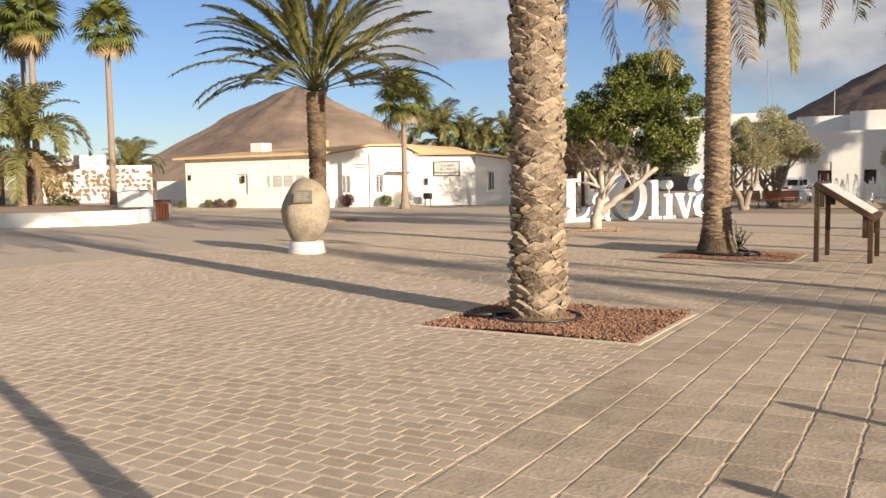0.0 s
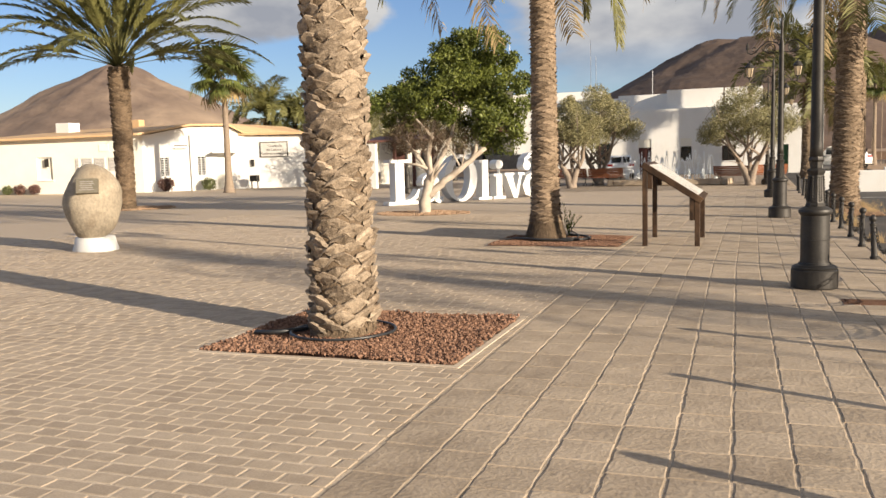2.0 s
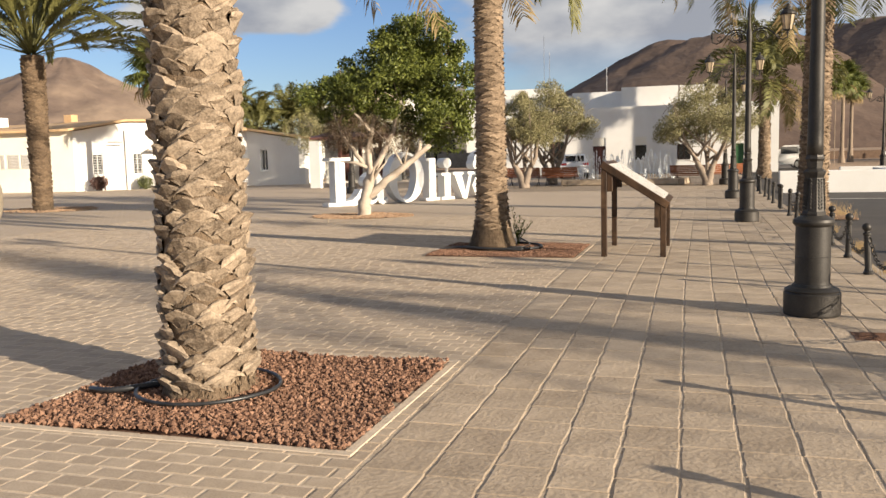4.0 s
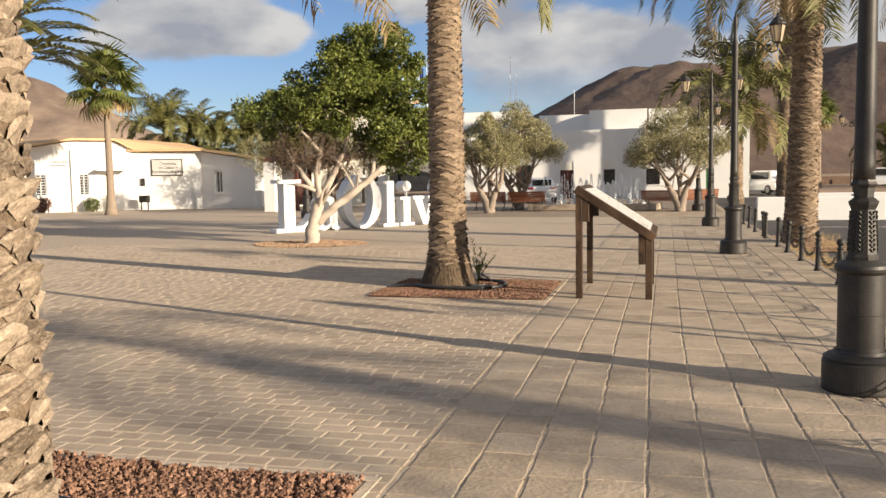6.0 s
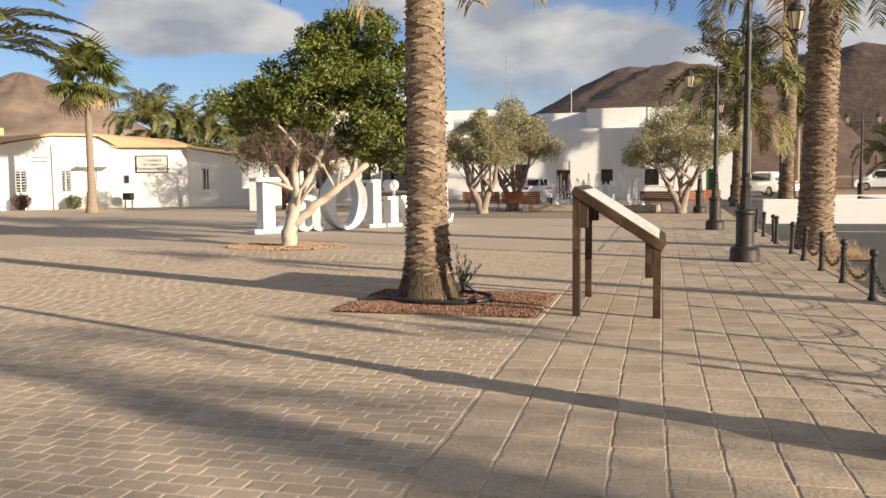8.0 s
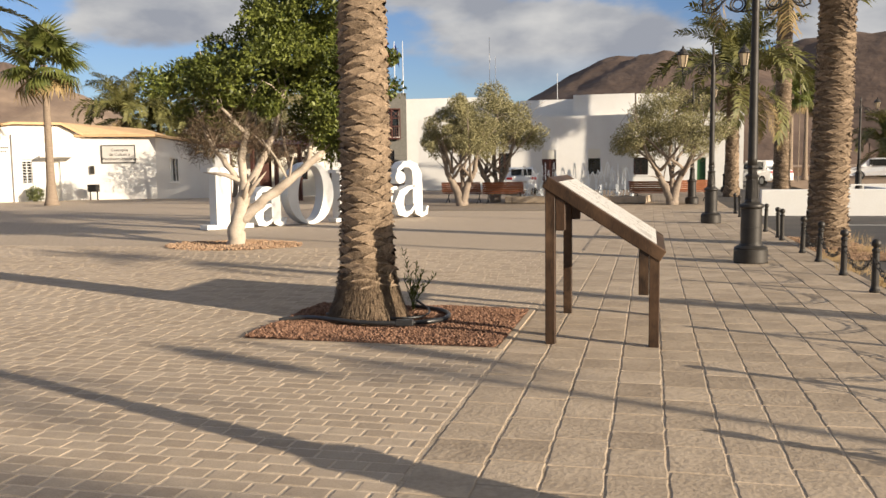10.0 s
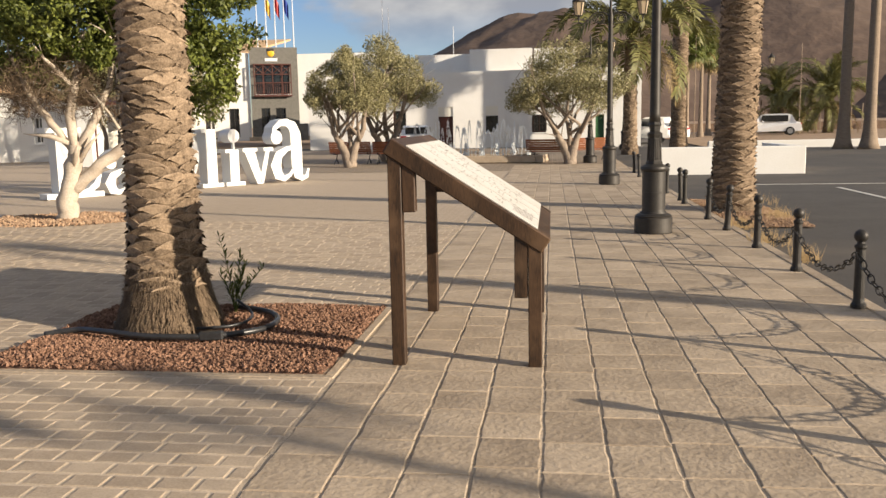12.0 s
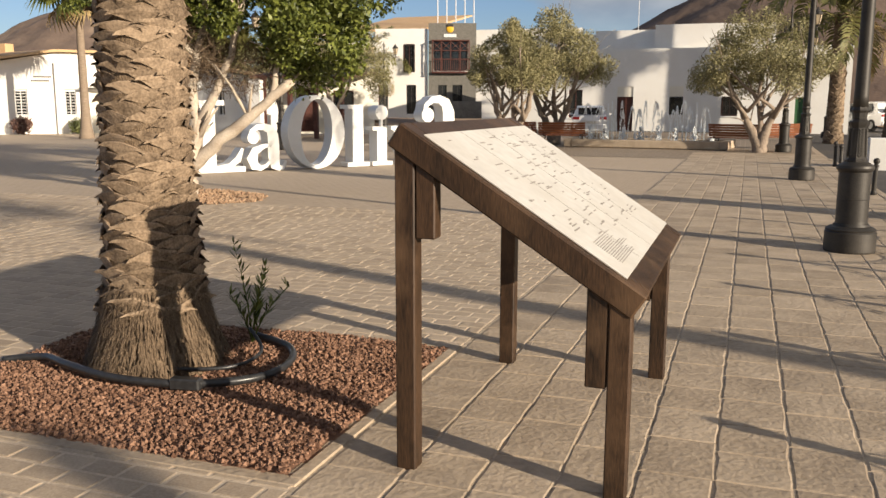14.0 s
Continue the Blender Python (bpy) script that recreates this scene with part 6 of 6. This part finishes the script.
# ---- left side: raised planter, stone wall, shelter ----
def planter():
    p = thing("raised_planter", -31, 24, 0, "low whitewashed planter wall filled with dark earth", "planter")
    P = [(-46, 14.5), (-34.0, 19.8), (-31.0, 21.8), (-29.9, 23.6), (-29.75, 25.2), (-30.2, 26.4), (-40, 36.5)]
    made = []
    for a, b in zip(P, P[1:]):
        w, m = wall("planter_wall", a, b, -0.1, 0.62, WHITE, p, thick=0.35)
        made.append(w)
    made.append(raw("soil", [(x, y, 0.5) for x, y in [(-46, 15), (-34, 20.2), (-31.2, 22.1), (-30.2, 24.0), (-30.1, 25.2), (-30.5, 26.2), (-40, 36.2), (-62, 40)]], [tuple(range(8))], EARTH, p, "dark planter earth"))
    rebase(p, made)
    for k in range(4):
        part("foot_block", boxed(0.02, -0.30, -0.05, 1.0, -0.004, 0.2, 0.02, Matrix.Translation((-33.9 + 0.85 * k - 3 + 31, 19.7 + 0.55 * k - 1.6 - 24, 0)) @ Matrix.Rotation(0.58, 4, "Z")), DARKSTONE, p)
    b = thing("litter_bin", -30.7, 27.7, rise(-30.7, 27.7), "round litter bin of reddish wooden slats", "litter bin")
    for k in range(14):
        part("slat", boxed(0.28, -0.05, 0.08, 0.31, 0.05, 0.92, 0.004, pose(0, 0, 0, 0, 0, k * 360 / 14)), BENCH_WOOD, b)
    part("liner", lathed([(0.26, 0.06), (0.26, 0.9)], 16), IRON, b)
    part("lid", lathed([(0.34, 0.92), (0.42, 0.97), (0.42, 1.0), (0.1, 1.02)], 16), IRON, b)
    c = thing("utility_cabinet", -39.8, 33.6, 0.42, "white concrete utility cabinet", "cabinet", rz=35)
    part("body", boxed(-0.9, -0.5, 0, 0.9, 0.5, 1.05, 0.03), WHITE, c)
    part("cap", boxed(-0.95, -0.55, 1.052, 0.95, 0.55, 1.1, 0.02), WHITE, c)


planter()


def west_out(ob):
    ob.matrix_basis = Matrix.Translation(HUB) @ Matrix.Scale(FAR_K, 4) @ Matrix.Translation(-HUB) @ ob.matrix_basis


def rubble_wall():
    w = thing("rubble_wall", -53, 40, swell(-53, 40), "whitewashed garden wall set with dark rubble stones", "wall")
    A, B = (-57.5, 38.2), (-50.5, 44.6)
    wl, m = wall("render", A, B, 0.3, 3.35, CREAM, w)
    made = [wl]
    rg = random.Random(6)
    L = math.hypot(B[0] - A[0], B[1] - A[1])
    shared = []
    for k in range(4):
        bm = bmesh.new()
        bmesh.ops.create_icosphere(bm, subdivisions=1, radius=0.16)
        for v in bm.verts:
            v.co *= 1 + 0.35 * noise.noise(v.co * 7 + Vector((k * 3, 0, 0)))
            v.co.y *= 0.5
        me = bpy.data.meshes.new("stone")
        bm.to_mesh(me)
        bm.free()
        me.materials.append(RUBBLE_STONE)
        shared.append(me)
    for i in range(26):
        for j in range(8):
            if rg.random() < 0.12:
                continue
            ob = new("stone", shared[rg.randrange(4)])
            ob.parent = w
            s = rg.uniform(0.8, 1.5)
            ob.matrix_basis = m @ pose((i + 0.5 + rg.uniform(-0.3, 0.3)) * L / 26, 0.0, 0.2 + j * 0.34 + rg.uniform(-0.09, 0.09), 0, rg.uniform(0, 180), 0) @ Matrix.Diagonal((s * 1.2, s, s * 0.8, 1))
            made.append(ob)
    rebase(w, made)
    west_out(w)
    g = thing("garden_wall", -46, 47, swell(-46, 47), "plain white garden wall beside the house", "wall")
    wl, m = wall("render", (-50.2, 44.8), (-42.5, 46.5), 0.3, 2.1, WHITE, g)
    rebase(g, [wl])
    west_out(g)
    g = thing("garden_wall", -46, 52, swell(-46, 52), "plain white rear garden wall", "wall")
    wl, m = wall("render", (-52.2, 49.8), (-44.5, 52.0), 0.3, 3.2, WHITE, g)
    rebase(g, [wl])
    west_out(g)
    s = thing("shelter", -60, 36, rise(-60, 36), "open shelter with a brown tiled roof and pale wall", "shelter")
    part("roof", boxed(-5.5, -2.5, 2.75, 6.5, 4.2, 3.05, 0.04, pose(0, 0, 0, 6, 0, 38)), DOOR_WOOD, s, "brown roof edge")
    part("back_wall", boxed(-5.5, 1.6, 0, 1.2, 1.9, 2.6, 0, pose(0, 0, 0, 0, 0, 38)), DARKSTONE, s)
    part("upper_wall", boxed(-5.0, 2.6, 3.0, 8.5, 2.9, 4.1, 0, pose(0, 0, 0, 0, 0, 38)), WHITE, s)
    for x in (-4.5, -1.5, 1.5, 4.5):
        part("post", boxed(x - 0.08, -0.5, 0, x + 0.08, -0.34, 2.8, 0, pose(0, 0, 0, 0, 0, 38)), IRON, s)


rubble_wall()
tree("garden_bush", -51.0, 36.6, "leafy yellow-green bush in the planter", [([(0, 0, 0), (0, 0, 0.5)], 0.05, 0.02)], [(0, 0, 0.7, 0.9, 0.9, 0.6, 1), (0.5, 0.3, 0.5, 0.6, 0.6, 0.5, 1)], 1600, 0.08, SHRUB, OLIVE_BARK, 61, category="shrub")


def shrub(x, y, s, material, label, seed):
    t = thing("shrub", x, y, rise(x, y), label, "shrub", "shrubs along the house")
    V, F = leaves(520, [(0, 0, s * 0.5, s * 0.55, s * 0.5, s * 0.5, 1)], s * 0.16, np.random.RandomState(seed), 5, up=1.2)
    raw("leaves", V, F, material, t)["kind"] = "stuff"


for k, (x, y, s, mt, lab) in enumerate(((-38.6, 38.9, 0.7, SHRUB, "dry grey-green shrub"), (-37.9, 39.1, 0.75, SHRUB_RED, "reddish dry shrub"), (-37.0, 39.3, 0.75, SHRUB_RED, "reddish dry shrub"), (-29.7, 41.6, 1.05, SHRUB_RED, "dark purple spiky shrub"), (-28.0, 43.2, 0.95, SHRUB, "bright green agave-like shrub"), (-45.5, 45.0, 1.5, SHRUB, "green shrub by the garden wall"), (-44.2, 44.5, 1.6, SHRUB, "dark green shrub by the garden wall"), (-40.3, 38.2, 0.6, SHRUB, "low grey shrub"))):
    (x, y), s = west(x, y), s * 0.92
    shrub(x, y, s, mt, lab + " against the house", 80 + k)


def grass_tuft(x, y, s, seed):
    rg = random.Random(seed)
    V, F = [], []
    for k in range(160):
        a, r, hh = rg.uniform(0, 6.283), rg.uniform(0, s), rg.uniform(0.06, 0.2)
        px, py = x + r * math.cos(a), y + r * 1.6 * math.sin(a)
        dx, dy, w = rg.uniform(-0.09, 0.09), rg.uniform(-0.09, 0.09), 0.004
        i = len(V)
        V += [(px - w, py, -0.03), (px + w, py, -0.03), (px + dx, py + dy, hh)]
        F.append((i, i + 1, i + 2))
    tagged(raw("grass_tuft", V, F, DRYGRASS), "dry straw-coloured grass tuft at the kerb", "grass", "", "stuff")


for k, (x, y, s) in enumerate(((3.62, 21.4, 0.16), (3.58, 22.9, 0.3), (3.6, 15.2, 0.25), (4.6, 28.6, 0.5), (3.65, 18.0, 0.16), (4.5, 25.9, 0.4), (3.6, 24.6, 0.22), (3.6, 12.2, 0.2))):
    grass_tuft(x + 0.07, y, s, 90 + k)

for k in range(7):
    x = 7.5 + k * 2.6
    tagged(obj("road_marking", boxed(x, 27.5, -0.047, x + 0.12, 32.5, -0.043), WHITE_LINE), "worn white parking line on asphalt", "road marking", "parking lines", "structure")
tagged(obj("road_marking", boxed(5.2, 33.6, -0.047, 30, 33.72, -0.043), WHITE_LINE), "worn white parking line on asphalt", "road marking", "parking lines", "structure")
tagged(obj("verge_kerb", boxed(9.0, 57.8, 0.0, 40, 58.1, 0.48, 0.03), WHITE, None), "pale kerb of the far verge", "kerb", "", "structure")
vg = sheet("verge", span(9.0, 60, 12), span(58.1, 100, 20), 0.02, EARTH, "dry brown far verge with posts", category="ground")
tagged(obj("verge_wall", boxed(12.0, 95.0, 0.1, 70, 95.6, 1.25, 0.05), RUBBLE_STONE), "low dark stone field wall", "wall")
PST = random.Random(8)
for k in range(22):
    x, y = 15 + k * 1.7 + PST.uniform(-0.5, 0.5), 91 + PST.uniform(-3, 3)
    tagged(obj("vine_post", boxed(x - 0.04, y - 0.04, 0.4, x + 0.04, y + 0.04, PST.uniform(2.2, 3.8)), SMOOTH_TRUNK), "thin pale post in the field", "post", "field posts")
for x, y, hh in ((19.6, 80, 7.2), (11.0, 75, 8.5)):
    tagged(obj("utility_pole", tube(bmesh.new(), [(x, y, 0.2), (x, y, hh)], [0.035, 0.025], 8), SMOOTH_TRUNK), "thin pale utility pole", "pole", "utility poles")


# ---- hills ----
def hill(name, az, dist, half, h, label, flat=0.06, seed=0, sharp=1.0, material=HILL):
    cx, cy = math.sin(radians(az)) * dist, math.cos(radians(az)) * dist
    n, mrad = 72, 30
    V, F = [(cx, cy, h)], []
    for j in range(1, mrad + 1):
        f = j / mrad
        for k in range(n):
            a = 2 * math.pi * k / n
            p = Vector((math.cos(a) * f * 2.2, math.sin(a) * f * 2.2, seed))
            g = max(0.0, (f - flat) / (1 - flat))
            z = h * (1 - g) ** sharp * (1 + 0.05 * noise.noise(p * 2.5)) + h * 0.03 * noise.noise(p * 7) * (1 - f)
            gully = 0.02 * h * math.sin(a * 17 + 3 * noise.noise(p)) * min(1, 3 * f) * (1 - f)
            V.append((cx + half * f * math.cos(a), cy + half * f * math.sin(a), z + gully - 2 * f))
    for k in range(n):
        F.append((0, 1 + k, 1 + (k + 1) % n))
    for j in range(mrad - 1):
        for k in range(n):
            a, b = 1 + j * n + k, 1 + j * n + (k + 1) % n
            F.append((a, a + n, b + n, b))
    return tagged(raw(name, V, F, material, smooth=True), label, "hill", "", "structure")


hill("backdrop_hill", -40.1, 950, 232, 110, "bare brown volcanic cone in the distance", 0.02, 1, 1.05, CONE)
hill("backdrop_hill", 1.5, 900, 287, 106, "dark brown volcanic hill with flat top", 0.24, 5, 0.95)
hill("backdrop_hill", 14.0, 1000, 330, 122, "long dark brown volcanic ridge", 0.35, 9, 0.9)
hill("backdrop_hill", 30.0, 1000, 380, 118, "dark brown volcanic slope", 0.3, 12, 1.0)


# ---- paving pieces, last ----
def piece(x0, y0, x1, y1, dz, e=0.006, drop=0.0025, deep=0.015):
    z = dz
    V = [(x0 + e, y0 + e, z), (x1 - e, y0 + e, z), (x1 - e, y1 - e, z), (x0 + e, y1 - e, z), (x0, y0, z - drop), (x1, y0, z - drop), (x1, y1, z - drop), (x0, y1, z - drop), (x0, y0, z - deep), (x1, y0, z - deep), (x1, y1, z - deep), (x0, y1, z - deep)]
    F = [(0, 1, 2, 3)]
    for a in (0, 4):
        for k in range(4):
            F.append((a + k, a + 4 + k, a + 4 + (k + 1) % 4, a + (k + 1) % 4))
    return V, [tuple(reversed(f)) if i else f for i, f in enumerate(F)]


def rough_piece(x0, y0, x1, y1, dz, rg, e=0.007, drop=0.003, deep=0.015):
    """A riven slab: long sides broken and wavy, short sides nearly straight."""
    n, k = 4, 0.0065
    out = [(x0 + (x1 - x0) * i / 2, y0 + rg.uniform(-0.002, 0.002)) for i in range(2)]
    out += [(x1 + rg.uniform(-k, k), y0 + (y1 - y0) * i / n) for i in range(n)]
    out += [(x1 - (x1 - x0) * i / 2, y1 + rg.uniform(-0.002, 0.002)) for i in range(2)]
    out += [(x0 + rg.uniform(-k, k), y1 - (y1 - y0) * i / n) for i in range(n)]
    cx, cy, m = (x0 + x1) / 2, (y0 + y1) / 2, len(out)
    fx, fy = 1 - 2 * e / (x1 - x0), 1 - 2 * e / (y1 - y0)
    V = [(cx + (x - cx) * fx, cy + (y - cy) * fy, dz) for x, y in out]
    V += [(x, y, dz - drop) for x, y in out] + [(x, y, dz - deep) for x, y in out]
    F = [tuple(range(m))]
    for a in (0, m):
        F += [(a + (i + 1) % m, a + m + (i + 1) % m, a + m + i, a + i) for i in range(m)]
    return V, [f if i == 0 else tuple(reversed(f)) for i, f in enumerate(F)]


def drift(y):
    """The joints run at a slight angle to the kerb before the second tree pit."""
    return 0.015 * max(0.0, min(14.0 - y, 12.0))


def in_bed(x, y):
    return any(b[0] - 0.02 < x < b[2] + 0.02 and b[1] - 0.02 < y < b[3] + 0.02 for b in (BED1, BED2))


def pave(rows, parent, name, near, joined_mat, single_mat, rough=None):
    """rows: pieces (x0, y0, x1, y1, dz). Those in the stretch near are objects of their own."""
    V, F, made = [], [], {}
    for x0, y0, x1, y1, dz in rows:
        if near[0] < (x0 + x1) / 2 < near[2] and near[1] < (y0 + y1) / 2 < near[3]:
            w, h = round(x1 - x0, 2), round(y1 - y0, 2)
            sort = (w, h, rough.randrange(4) if rough else 0)
            if sort not in made:
                v, f = rough_piece(-w / 2, -h / 2, w / 2, h / 2, 0, rough) if rough else piece(-w / 2, -h / 2, w / 2, h / 2, 0)
                me = bpy.data.meshes.new(name)
                me.from_pydata(v, [], f)
                me.materials.append(single_mat)
                made[sort] = me
            ob = new(name, made[sort])
            ob.parent = parent
            ob.location = ((x0 + x1) / 2, (y0 + y1) / 2, dz)
        else:
            v, f = rough_piece(x0, y0, x1, y1, dz, rough) if rough else piece(x0, y0, x1, y1, dz)
            b = len(V)
            V += v
            F += [tuple(b + i for i in q) for q in f]
    raw(name + "s", V, F, joined_mat, parent)["kind"] = "stuff"


def lay_paving():
    rg = random.Random(77)
    p = bpy.data.objects["pavement"]
    rows = []
    j, c = 0.009, 0
    X0, X1 = -14.5, -0.60
    y = 1.0
    while y < 25.5:
        X1 = -0.60 + drift(y)
        x = X1 - rg.choice((0.0, 0.1)) - (0.1 if c % 2 else 0.0)
        if c % 2:
            rows.append((X1 - 0.10 + j, y + j, X1 - j * 0.5, y + 0.14 - j, rg.uniform(-0.0012, 0.001)))
            x = X1 - 0.10
        else:
            x = X1
        while x > X0:
            ln = rg.choice((0.2, 0.2, 0.2, 0.24))
            a, b = x - ln + j, x - j
            if not in_bed((a + b) / 2, y + 0.07):
                rows.append((a, y + j, b, y + 0.14 - j, rg.uniform(-0.0012, 0.001)))
            x -= ln
        y += 0.14
        c += 1
    pave(rows, p, "brick", (-4.2, 14.0, -0.6, 16.5), BRICK, BRICK1)
    rows = []
    xs = [-0.58] + [-0.21 + 0.321 * k for k in range(11)] + [3.425]
    for a, b in zip(xs, xs[1:]):
        y = -5 + rg.uniform(0, 0.5)
        while y < 44:
            ln = rg.choice((0.33, 0.38, 0.43, 0.48, 0.40))
            d = drift(y + ln / 2)
            if not in_bed((a + b) / 2, y + ln / 2):
                rows.append((a + d + 0.0075, y + 0.004, min(b + d, 3.43) - 0.0075, y + ln - 0.004, rg.uniform(-0.0015, 0.001) + rise((a + b) / 2, y)))
            y += ln
    pave(rows, p, "slab", (-0.6, 13.0, 3.4, 21.5), SLAB, SLAB1, random.Random(31))


lay_paving()
